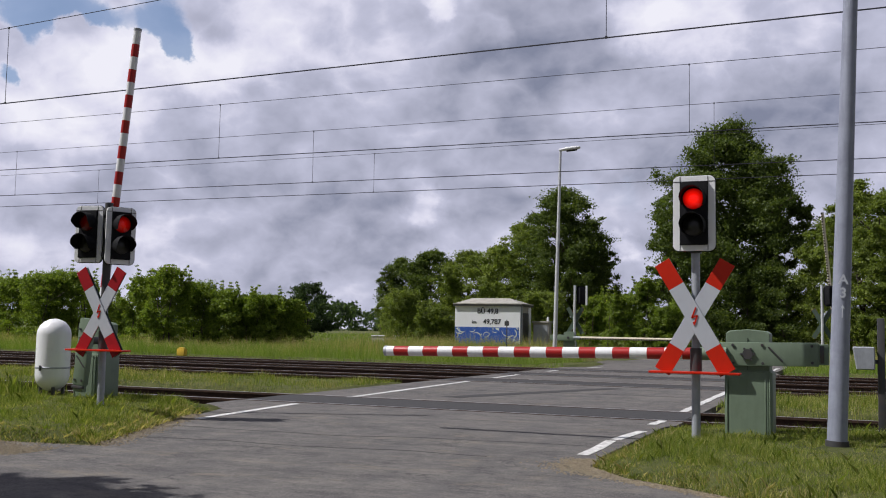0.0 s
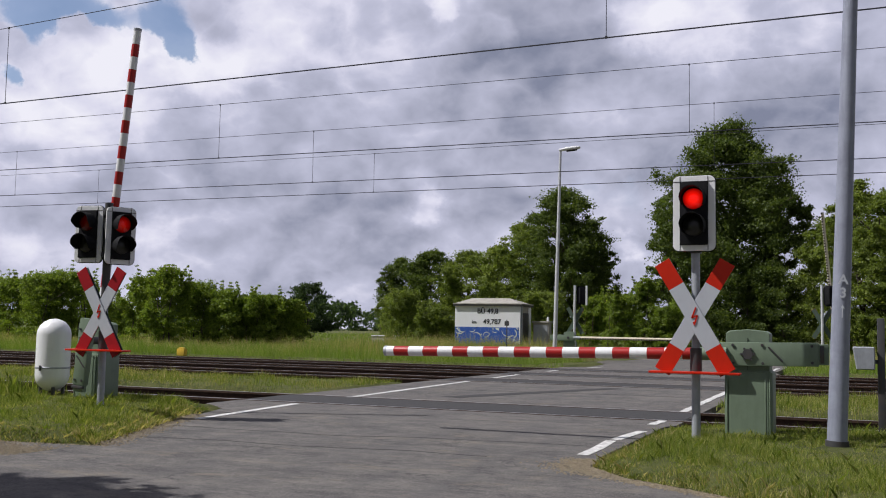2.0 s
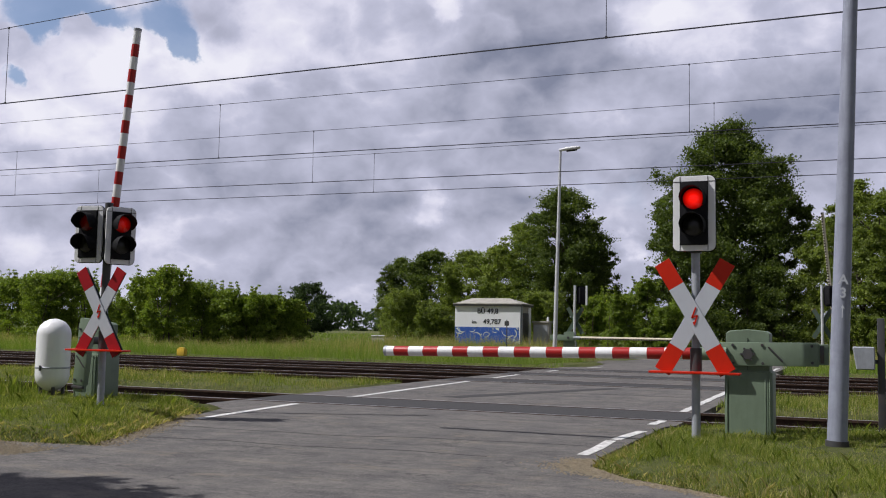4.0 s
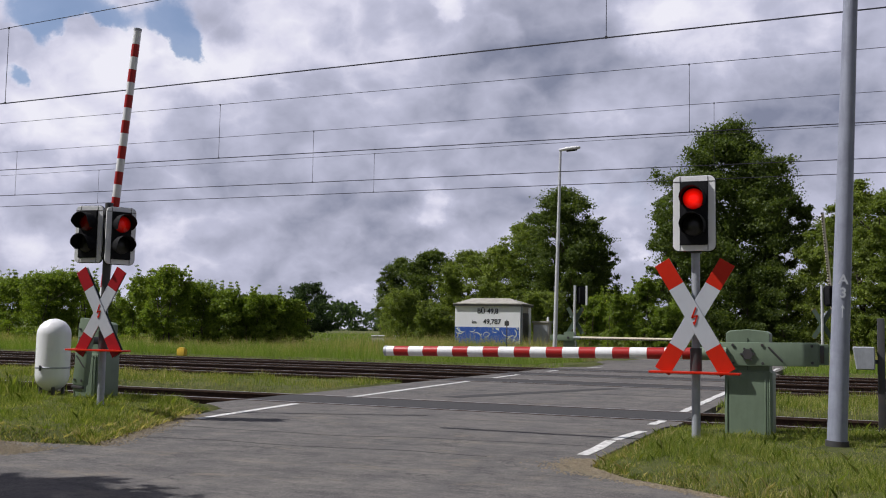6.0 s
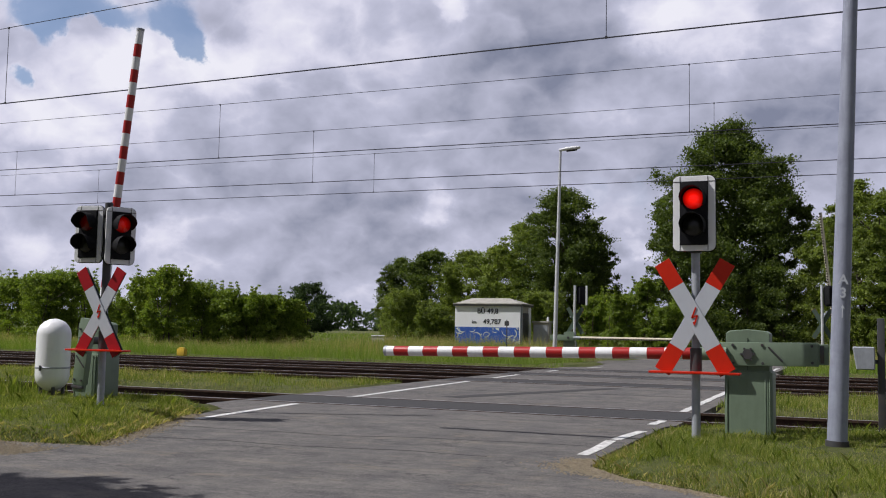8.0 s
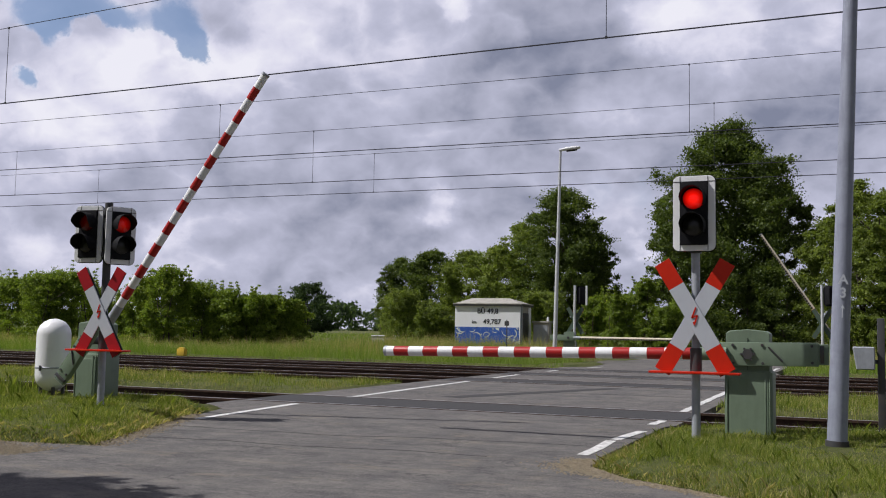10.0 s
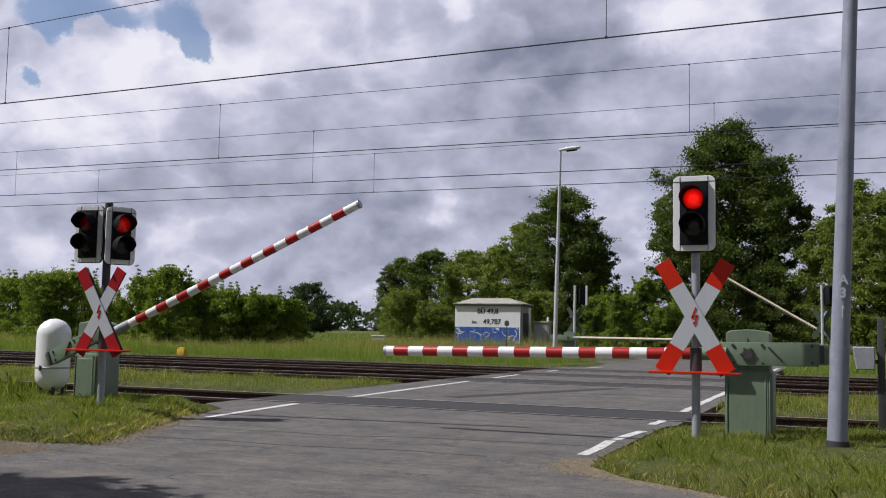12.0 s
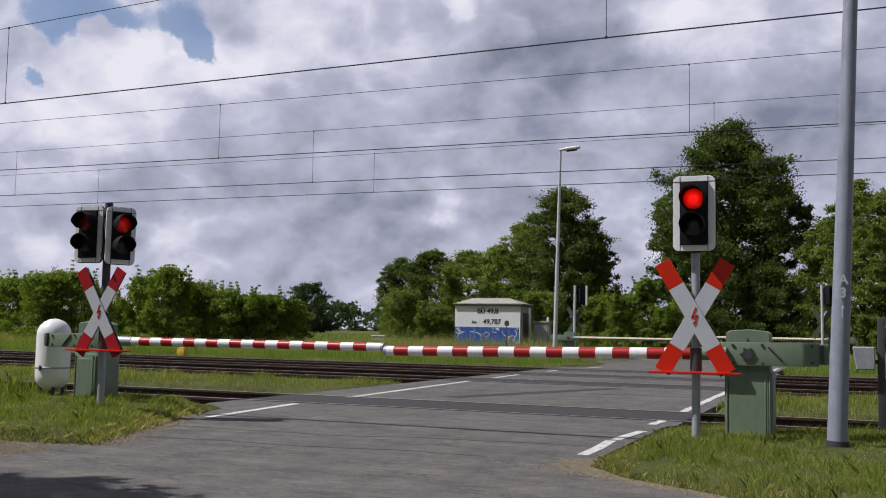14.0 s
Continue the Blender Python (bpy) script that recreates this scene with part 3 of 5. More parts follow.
def pebbles(name, label, n, place, size, material, seed):
    """Small four-faced stones scattered by place()."""
    rs = np.random.RandomState(seed)
    x, y, z = place(rs, n)
    base = np.array([(-1, -0.8, -0.3), (1, -0.7, -0.3), (0.1, 1, -0.3), (0, 0, 0.35)])
    tri = np.array([(0, 1, 3), (1, 2, 3), (2, 0, 3)])
    s = size * rs.uniform(0.4, 1.5, n) ** 1.5
    a = rs.uniform(0, 6.28, n)
    P = base[None] * s[:, None, None] * rs.uniform(0.7, 1.3, (n, 4, 1))
    co, si = np.cos(a)[:, None], np.sin(a)[:, None]
    Q = np.stack([P[..., 0] * co - P[..., 1] * si + x[:, None], P[..., 0] * si + P[..., 1] * co + y[:, None], P[..., 2] + z[:, None]], -1)
    ob = new(name, sheet_mesh(name, Q[:, tri].reshape(-1, 3, 3), 3, material, n * 3))
    return tagged(ob, label, "gravel", kind="stuff")


def beside_left(rs, n):
    y = rs.uniform(7.1, 10.6, n)
    return left_edge(y) + rs.normal(0.0, 0.09, n), y, np.full(n, 0.004)


def beside_lane(rs, n):
    x = rs.uniform(-13, -6.5, n)
    return x, 6.80 + 0.06 * np.sin(x * 2.3) + rs.normal(0.0, 0.17, n), np.full(n, 0.004)


def beside_right(rs, n):
    y = rs.uniform(5.95, 8.75, n)
    return right_edge(y) - np.abs(rs.normal(0.0, 0.13, n)) * (1 + 0.7 * np.exp(-((y - 8.0) / 0.35) ** 2)) + 0.06, y, np.full(n, 0.004)


pebbles("gravel", "fine sandy gravel along the road edge", 2400, beside_left, 0.009, SAND, 31)
pebbles("gravel", "fine sandy gravel along the road edge", 16000, beside_lane, 0.010, SAND, 32)
pebbles("gravel", "fine sandy gravel along the road edge", 8000, beside_right, 0.008, SAND, 33)

# loose stones of the ballast shoulders
def stones():
    rs = np.random.RandomState(5)
    n = 9000
    base = np.array([(-1, -1, -1), (1, -1, -1), (0, 1, -1), (0, 0, 1.0)]) * 0.03
    tri = [(0, 1, 3), (1, 2, 3), (2, 0, 3)]
    t = rs.choice([0, 1, 1, 1, 2, 2, 3, 3], n)
    x = rs.uniform(-34, 3, n)
    x = np.where((x > ROAD_L - 0.1) & (x < ROAD_R + 0.1), x - 9, x)
    y = np.array(TRACKS)[t] + rs.uniform(-1.75, 1.75, n)
    s = rs.uniform(0.6, 1.5, n)
    a = rs.uniform(0, 6.28, n)
    P = base[None] * s[:, None, None] * rs.uniform(0.7, 1.3, (n, 4, 1))
    c, sn = np.cos(a)[:, None], np.sin(a)[:, None]
    Q = np.stack([P[..., 0] * c - P[..., 1] * sn + x[:, None], P[..., 0] * sn + P[..., 1] * c + y[:, None], P[..., 2] - 0.19 + 0 * x[:, None]], -1)
    V = Q[:, np.array(tri)].reshape(-1, 3, 3)
    ob = new("ballast_stones", sheet_mesh("ballast_stones", V, 3, BALLAST, n * 3))
    tagged(ob, "loose brown ballast stones between the sleepers", "stones", kind="stuff")


stones()

# ---- overhead line ----
def wire(parent, name, a, b, sag, r, n=24):
    a, b = Vector(a), Vector(b)
    pts = [a.lerp(b, i / n) + Vector((0, 0, -4 * sag * (i / n) * (1 - i / n))) for i in range(n + 1)]
    return part(name, path_tube(pts, [r] * len(pts), 5), WIRE, parent)


def catenary(y_l, y_r, zc_l, zc_r, zm_l, zm_r, droppers, label, rc=0.011, far=-75.0):
    th = thing("overhead_line", pose(0, 0, 0), label, "overhead wire", "overhead lines")

    def at(x, l, r):
        return l + (r - l) * (x + 30) / 30

    x0, x1 = far, 45.0
    wire(th, "contact_wire", (x0, at(x0, y_l, y_r), at(x0, zc_l, zc_r)), (x1, at(x1, y_l, y_r), at(x1, zc_l, zc_r)), 0.0, rc)
    wire(th, "messenger_wire", (x0, at(x0, y_l, y_r), at(x0, zm_l, zm_r)), (x1, at(x1, y_l, y_r), at(x1, zm_l, zm_r)), 0.0, rc * 0.62)
    for x in (x0, x1):
        y = at(x, y_l, y_r)
        part("mast", rod((x, y + 2.2, -0.2), (x, y + 2.2, 7.6), 0.15, 0.10, 12), GALV, th, "grey steel mast")
        part("cantilever", rod((x, y + 2.2, at(x, zm_l, zm_r)), (x, y, at(x, zm_l, zm_r)), 0.03, seg=8), GALV, th)
        part("steady_arm", rod((x, y + 2.2, at(x, zc_l, zc_r) + 0.25), (x, y, at(x, zc_l, zc_r)), 0.025, seg=8), GALV, th)
    for x in droppers:
        y, z0, z1 = at(x, y_l, y_r), at(x, zc_l, zc_r), at(x, zm_l, zm_r)
        bm = rod((x, y, z0), (x, y, z1), 0.0055, seg=5)
        box(x - 0.016, x + 0.016, y - 0.010, y + 0.010, z0 - 0.012, z0 + 0.025, bm=bm)
        box(x - 0.016, x + 0.016, y - 0.010, y + 0.010, z1 - 0.025, z1 + 0.010, bm=bm)
        part("dropper", bm, WIRE, th)


catenary(13.85, 13.85, 4.89, 5.345, 5.84, 7.205, (-14.42, -3.2), "dark contact wire and carrier cable over a track", far=-46.0)
catenary(21.6, 21.6, 5.45, 5.41, 6.76, 6.91, (-15.12, -3.18), "dark contact wire and carrier cable over a track")
catenary(25.6, 25.6, 5.37, 5.34, 6.83, 6.93, (-26.0, -14.62, -3.16), "dark contact wire and carrier cable over a track")
catenary(29.3, 29.3, 5.55, 5.555, 6.77, 6.88, (-25.75, -14.44), "dark contact wire and carrier cable over a track")

# ---- barriers ----
def barrier(name_label, m, side, length, stripe, first, detail=True, tail=0.66, start=0.45, shift=0.0, radius=0.061, w=0.23, front=-0.12, half=0.115, thick=0.09, group="crossing barriers"):
    """A barrier drive at m; the boom points along -x for side -1, along +x for side 1.  Returns the turning arm."""
    th = thing("barrier", m, name_label, "barrier", group)
    cab = new("drive")
    cab.empty_display_size = 0.1
    cab.parent, cab.location = th, (shift, 0, 0)
    part("cabinet", box(-w, w, 0.0, 0.42, -0.12, 0.62, 0.012), GREEN, cab, "grey-green steel drive cabinet")
    part("cabinet_panel", box(-w + 0.04, w - 0.04, -0.010, 0.004, -0.02, 0.56, 0.004, seg=1), GREEN, cab)
    for x0 in (-w + 0.018, w - 0.075, w - 0.034):
        part("rib", box(x0, x0 + 0.012, -0.016, 0.002, -0.04, 0.60, 0.003, seg=1), GREEN, cab)
    part("hood_lip", box(-w - 0.004, w - 0.02, 0.01, 0.415, 0.615, 0.632, 0.004, seg=1), GREEN, cab)
    hx0, hx1 = -w + 0.01, w - 0.03
    cap = plate([(hx0, 0.62), (hx1, 0.62), (hx1, 1.005), (hx1 - 0.035, 1.03), ((hx0 + hx1) / 2, 1.045), (hx0 + 0.035, 1.03), (hx0, 1.005)], 0.03, 0.40, 0.006)
    part("hood", cap, GREEN, cab, "grey-green hood with a slightly arched top")
    part("hood_seam", box((hx0 + hx1) / 2 - 0.003, (hx0 + hx1) / 2 + 0.003, 0.022, 0.031, 0.64, 0.96), GREEN_DARK, cab)
    part("axle", rod((0, front - 0.02, 0.80), (0, 0.06, 0.80), 0.05, seg=18), STEEL_DARK, th)
    arm = new("boom_arm")
    arm.parent = th
    arm.empty_display_size = 0.1
    arm.location = (0, 0, 0.80)
    s = side
    ends = sorted((s * 0.28, -s * tail))
    lever = box(ends[0], ends[1], front, front + thick, -half, half, 0.008)
    ends = sorted((-s * (tail - 0.02), -s * (tail + 0.09)))
    box(ends[0], ends[1], front + 0.008, front + thick - 0.006, -half + 0.015, half - 0.015, 0.006, bm=lever)
    part("counterweight_lever", lever, GREEN, arm, "flat grey-green counterweight lever")
    if detail:
        for x, z in ((-0.14, half - 0.025), (0.14, half - 0.025), (-0.14, -half + 0.025), (0.14, -half + 0.025), (-s * (tail - 0.06), half - 0.035), (-s * (tail - 0.06), -half + 0.035)):
            part("bolt", rod((x, front - 0.012, z), (x, front + 0.01, z), 0.015, seg=6), STEEL_DARK, arm)
        hub = rod((0, front - 0.012, 0), (0, front + 0.01, 0), 0.040, seg=16)
        for j in range(6):
            a = j * math.pi / 3
            rod((0.06 * math.cos(a), front - 0.018, 0.06 * math.sin(a)), (0.06 * math.cos(a), front + 0.01, 0.06 * math.sin(a)), 0.012, seg=6, bm=hub)
        part("hub", hub, STEEL_DARK, arm, "dark bolted hub")
        part("handle", rod((-s * 0.20, front - 0.008, 0.07), (-s * 0.33, front - 0.008, -0.07), 0.009, seg=8), STEEL_DARK, arm)
        part("weight", box(-s * (tail + 0.03) - 0.018, -s * (tail + 0.03) + 0.018, front - 0.015, front + 0.03, -0.085, 0.085, 0.006), STEEL_DARK, arm)
    part("boom_socket", rod((s * 0.2, -0.075, 0), (s * min(0.62, start + 0.04), -0.075, 0), radius + 0.006, radius + 0.004, 20), GREEN if detail and side < 0 else GALV, arm)
    x = start
    red = first
    boom = []
    r_at = lambda q: radius - 0.006 * q / length
    while x < length - 0.01:
        e = min(x + stripe, length)
        if length - e < 0.04:
            e = length
        bm = rod((s * x, -0.075, 0), (s * e, -0.075, 0), r_at(x), r_at(e), 20)
        if detail:
            part("stripe", bm, BOOM_RED if red else BOOM_WHITE, arm, "red boom stripe" if red else "white boom stripe")
        else:
            part("segment", bm, CREAM, arm, "cream boom segment")
            for q in (0.05, 0.15):
                part("reflector", rod((s * (x + q), -0.150, -0.028), (s * (x + q), -0.075, -0.028), 0.030, seg=8), BLACK, arm, "small dark reflector")
        x, red = e, not red
    part("end_cap", rod((s * length, -0.075, 0), (s * (length + 0.03), -0.075, 0), r_at(length) + 0.003, seg=20), GALV, arm)
    return th, arm


near_right, near_right_arm = barrier("closed red and white barrier boom on a grey-green drive", pose(-0.97, 10.47, 0.12), -1, 3.93, 0.178, True, start=0.452, front=-0.065, thick=0.045)
near_left, near_left_arm = barrier("red and white barrier boom closing from upright", pose(-9.03, 10.47, 0.09), 1, 4.06, 0.168, False, True, 0.56, 0.52, -0.24, 0.055, 0.19, -0.34, 0.09)
far_left, far_left_arm = barrier("closed barrier boom on the far side, grey-green drive", pose(-10.45, 39.0, 0.10), 1, 4.6, 0.20, False, False)
far_right, far_right_arm = barrier("barrier boom on the far side closing from upright", pose(-0.58, 39.0, 0.20), -1, 4.62, 0.20, False, False)

# ---- signals and crosses ----
def hood_bm(r, depth, seg=20):
    """Half-tube visor over a lens, opening towards -y."""
    own = bmesh.new()

    def ring(y, rr, droop):
        out = []
        for j in range(seg + 1):
            a = radians(-35 + 250 * j / seg)
            lower = max(0.0, -math.sin(a))
            out.append(own.verts.new((rr * math.cos(a), y * (1 - 0.75 * lower * droop), rr * math.sin(a))))
        return out
    o0, o1, i1, i0 = ring(0, r + 0.006, 0), ring(-depth, (r + 0.006) * 0.97, 1), ring(-depth, r * 0.97, 1), ring(0, r, 0)
    for a, b in ((o0, o1), (o1, i1), (i1, i0), (i0, o0)):
        for j in range(seg):
            own.faces.new((a[j], a[j + 1], b[j + 1], b[j]))
    bmesh.ops.recalc_face_normals(own, faces=own.faces[:])
    return smooth(own, 50)


def signal_head(parent, at, lit, w=0.395, h=0.72):
    """Two-lamp signal with a white-rimmed backing plate."""
    hd = new("signal_head")
    hd.empty_display_size = 0.1
    hd.parent, hd.matrix_local = parent, at
    rim = plate(rounded(w, h, 0.055), -0.012, 0.012, 0.003)
    part("backing_plate", rim, WHITE, hd, "white-rimmed backing plate")
    part("edge_trim", plate(rounded(w + 0.014, h + 0.014, 0.062), 0.0125, 0.020), BLACK, hd, "dark edge of the plate")
    fw, fh = w - 0.135, h - 0.11
    part("dark_field", box(-fw / 2, fw / 2, -0.045, -0.0125, -fh / 2, fh / 2, 0.008), BLACK, hd, "matt black lamp box")
    for sx in (-1, 1):
        part("seam", box(sx * fw / 2 - 0.003, sx * fw / 2 + 0.003, -0.0145, -0.0121, -h / 2 + 0.004, h / 2 - 0.004), STEEL_DARK, hd)
    part("seam", box(-w / 2 + 0.004, w / 2 - 0.004, -0.0145, -0.0121, fh / 2 - 0.003, fh / 2 + 0.003), STEEL_DARK, hd)
    part("housing", box(-0.135, 0.135, 0.012, 0.17, -h / 2 + 0.05, h / 2 - 0.05, 0.02), BLACK, hd)
    for z, on in ((0.135, lit), (-0.12, None)):
        lens = lathe([(0.100, 0.0), (0.098, 0.012), (0.07, 0.026), (0.03, 0.034), (0.005, 0.036)], 28)
        bmesh.ops.rotate(lens, verts=lens.verts[:], cent=(0, 0, 0), matrix=Matrix.Rotation(radians(90), 3, "X"))
        part("red_lens" if on else "lens", lens, on or LENS_DARK, hd, "lit red lens" if on else "", pose(0, -0.045, z))
        part("visor", hood_bm(0.112, 0.17), BLACK, hd, "", pose(0, -0.043, z))
    return hd


def crossbuck(parent, at, scale=1.0, red=SIGN_RED):
    cb = new("crossbuck")
    cb.empty_display_size = 0.1
    cb.parent, cb.matrix_local = parent, at @ Matrix.Diagonal((scale, 1, scale, 1))
    ang = math.atan2(1.04, 0.61)
    for s, y in ((1, -0.004), (-1, -0.020)):
        L, wd = 0.602, 0.078
        rot = Matrix.Rotation(-(ang if s > 0 else math.pi - ang), 4, "Y")
        for lo, hi, mat, lab in ((-L, -0.335, red, "red reflective end"), (-0.335, 0.335, SIGN_WHITE, "white reflective arm"), (0.335, L, red, "red reflective end")):
            p = plate([(lo, -wd), (hi, -wd), (hi, wd), (lo, wd)], -0.006, 0.006, 0.0015)
            part("arm_end" if mat is red else "arm", p, mat, cb, lab, pose(0, y, 0) @ rot)
    fl = bmesh.new()
    zig = [(0.012, 0.085), (-0.022, -0.008), (0.028, 0.012), (0.004, -0.055)]
    for (x0, z0), (x1, z1) in zip(zig, zig[1:]):
        d = Vector((x1 - x0, 0, z1 - z0)).normalized() * 0.005
        n = Vector((-d.z, 0, d.x)) * 1.4
        fl = join(fl, plate([(x0 - d.x + n.x, z0 - d.z + n.z), (x1 + d.x + n.x, z1 + d.z + n.z), (x1 + d.x - n.x, z1 + d.z - n.z), (x0 - d.x - n.x, z0 - d.z - n.z)], -0.032, -0.027))
    fl = join(fl, plate([(-0.016, -0.048), (0.022, -0.042), (-0.002, -0.085)], -0.033, -0.0275))
    part("flash_symbol", fl, SIGN_RED, cb, "red lightning flash")
    for s, y in ((1, 0.010), (-1, 0.017)):
        rot = Matrix.Rotation(-(ang if s > 0 else math.pi - ang), 4, "Y")
        part("arm_back", plate([(-0.6, -0.077), (0.6, -0.077), (0.6, 0.077), (-0.6, 0.077)], -0.003, 0.003), GREEN_DARK, cb, "dull dark back of the arm", pose(0, y, 0) @ rot)
    part("bracket", box(-0.05, 0.05, 0.0, 0.06, -0.05, 0.05, 0.006), GALV, cb)
    return cb


def signal_post(m, label, heads, cross_z, tray_z, height, scale=1.0, lower=True):
    th = thing("crossing_signal", m, label, "signal", "crossing signals")
    part("post", rod((0, 0, -0.15), (0, 0, height), 0.041, 0.040, 20), GALV, th, "galvanised steel post")
    if lower:
        part("sleeve", rod((0, 0, tray_z + 0.01), (0, 0, tray_z + 0.23), 0.055, seg=20), STEEL_DARK, th)
    for at, lit in heads:
        signal_head(th, at, lit, 0.395 - 0.03 * (scale < 1), 0.72 - 0.04 * (scale < 1))
    part("clamp", box(-0.05, 0.05, -0.05, 0.06, height - 0.12, height - 0.06, 0.008), STEEL_DARK, th)
    part("clamp", box(-0.05, 0.05, -0.05, 0.06, height - 0.62, height - 0.56, 0.008), STEEL_DARK, th)
    crossbuck(th, pose(0, -0.075, cross_z), scale, SIGN_RED if scale == 1 else SIGN_RED_SHADED)
    # dark tube added where the signal head shades the upper post
    if scale < 1:
        part("shade_tube", rod((0, 0, cross_z + 0.06), (0, 0, height + 0.03), 0.047, seg=20), STEEL_DARK, th, "dark tube added for the head's shade on the post")
    tray = box(-0.42, 0.42, -0.17, -0.01, tray_z - 0.012, tray_z + 0.010, 0.006)
    part("tray", tray, SIGN_RED, th, "thin red horizontal guard plate")
    return th


LENS_RED_DIM2 = lit_lens("faint_red_lens", 0.02, (0.06, 0.003, 0.001))
sig_r = signal_post(pose(-1.39, 9.83, 0.10), "crossing signal showing red above a red and white cross",
                    [(pose(0, -0.10, 2.155, 0, 0, 0), LENS_RED)], 1.17, 0.645, 2.40)
sig_l = signal_post(pose(-8.24, 9.58, 0.07), "double crossing signal showing red above a red and white cross",
                    [(pose(0.145, 0.05, 2.085, 0, 0, 62), LENS_RED_DIM), (pose(-0.24, -0.05, 2.105, 0, 0, 8), LENS_RED_DIM2)], 1.175, 0.725, 2.45, 0.955)


def far_signal(m, turn):
    th = thing("crossing_signal", m, "crossing signal seen from behind, dark on a grey post", "signal", "crossing signals")
    part("post", rod((0, 0, -0.1), (0, 0, 2.95), 0.05, 0.05, 14), GALV_BRIGHT, th, "galvanised steel post")
    signal_head(th, pose(0.26, 0.06, 2.55, 0, 0, 180 + turn), None)
    # added white strip: stands in for sunlight on the plate's edge
    part("lit_edge_strip", box(0.46, 0.51, -0.10, 0.05, 2.16, 2.94, 0.004, seg=1), WHITE, th, "white strip added as the plate's sunlit edge")
    crossbuck(th, pose(0, 0.09, 1.55, 0, 0, 180))
    return th


far_signal(pose(-10.25, 39.1, 0.03), 35)
far_signal(pose(-1.02, 38.6, 0.03), -40)

# ---- lamp posts, post, tank ----
def street_lamp(m, h, r0, r1, arm_yaw, label, paint=POLE_GREY):
    th = thing("street_lamp", m, label, "street lamp", "street lamps")
    part("pole", rod((0, 0, -0.1), (0, 0, h), r0, r1, 28), paint, th, "tapering grey-painted steel pole")
    part("collar", rod((0, 0, -0.12), (0, 0, 0.10), r0 + 0.012, seg=28), STEEL_DARK, th, "dark foot collar")
    hd = new("lamp_head")
    hd.empty_display_size = 0.1
    hd.parent, hd.matrix_local = th, pose(0, 0, h, 0, -9, arm_yaw)
    shell = bmesh.new()
    secs = [(-0.06, 0.05, 0.04), (0.08, 0.07, 0.05), (0.25, 0.13, 0.075), (0.55, 0.15, 0.08), (0.72, 0.10, 0.05), (0.76, 0.04, 0.02)]
    rings = []
    for x, wy, hz in secs:
        rings.append([shell.verts.new((x, wy * math.cos(2 * math.pi * j / 16), hz * math.sin(2 * math.pi * j / 16) + 0.02)) for j in range(16)])
    for a, b in zip(rings, rings[1:]):
        for j in range(16):
            shell.faces.new((a[j], a[(j + 1) % 16], b[(j + 1) % 16], b[j]))
    shell.faces.new(rings[0][::-1])
    shell.faces.new(rings[-1])
    part("lamp_housing", smooth(shell, 60), WHITE, hd, "pale lamp housing")
    part("lamp_glass", box(0.22, 0.62, -0.10, 0.10, -0.075, -0.03, 0.02), LENS_DARK, hd)
    return th


lamp_near = street_lamp(pose(-0.15, 9.78, 0.08, 0, 2.35, 0), 8.0, 0.088, 0.040, 20, "tall grey street lamp pole leaning slightly, in the verge")
street_lamp(pose(-10.33, 36.5, 0.02, 0, 1.2, 0), 7.95, 0.085, 0.045, 20, "slender grey street lamp beyond the tracks", GALV_BRIGHT)
# chalked mark on the near pole
for text, z in (("A", 1.50), ("3", 1.38)):
    ob = lettering(text, 0.125, SIGN_WHITE, lamp_near, pose(0.012, -0.086, z, 90, 0, 4), "lettering", 0.001)
arrow = plate([(-0.004, 0), (0.004, 0), (0.004, 0.09), (0.02, 0.075), (0.0, 0.115), (-0.02, 0.075), (-0.004, 0.09)], -0.001, 0.001)
part("arrow_mark", arrow, SIGN_WHITE, lamp_near, "pale painted arrow", pose(0.012, -0.087, 1.20))

post_t = thing("marker_post", pose(0.26, 11.16, 0.08), "dark post carrying a grey angled box", "post")
part("post", box(-0.035, 0.035, -0.035, 0.035, -0.15, 1.22, 0.008), STEEL_DARK, post_t)
fr = [(-0.27, 0.93), (-0.06, 0.93), (-0.06, 0.70), (-0.235, 0.70)]
part("box", plate(fr, -0.12, 0.10, 0.01), GALV, post_t, "grey sheet-metal box")
part("bracket", box(-0.07, 0.0, -0.02, 0.02, 0.76, 0.80), STEEL_DARK, post_t)

tank = thing("bin", pose(-10.17, 10.84, 0.10), "white capsule-shaped plastic container on short feet", "container")
R = 0.225
prof = [(0.02, 0.075)] + [(R * math.cos(a), 0.30 + R * math.sin(a)) for a in np.linspace(-1.45, -0.05, 9)] + [(R, 0.40), (R, 0.84)] + [(R * math.cos(a), 0.84 + R * math.sin(a)) for a in np.linspace(0.1, 1.5, 12)]
part("body", lathe(prof, 40), WHITE, tank, "glossy white rounded shell")
part("band", lathe([(R + 0.001, 0.385), (R + 0.005, 0.39), (R + 0.005, 0.405), (R + 0.001, 0.41)], 40), GALV, tank)
part("latch", box(-0.012, 0.012, -R - 0.02, -R + 0.01, 0.36, 0.43, 0.004), STEEL_DARK, tank)
for x in (-0.11, 0.11):
    for y in (-0.09, 0.09):
        part("foot", rod((x, y, -0.12), (x, y, 0.14), 0.025, seg=10), STEEL_DARK, tank)

mk = thing("marker", pose(-23.3, 31.4, 0.0), "small yellow plastic marker beside the track", "marker")
part("body", box(-0.17, 0.17, -0.1, 0.1, -0.02, 0.24, 0.03), YELLOW, mk)
part("cap", box(-0.11, 0.11, -0.07, 0.07, 0.24, 0.29, 0.015), YELLOW, mk)

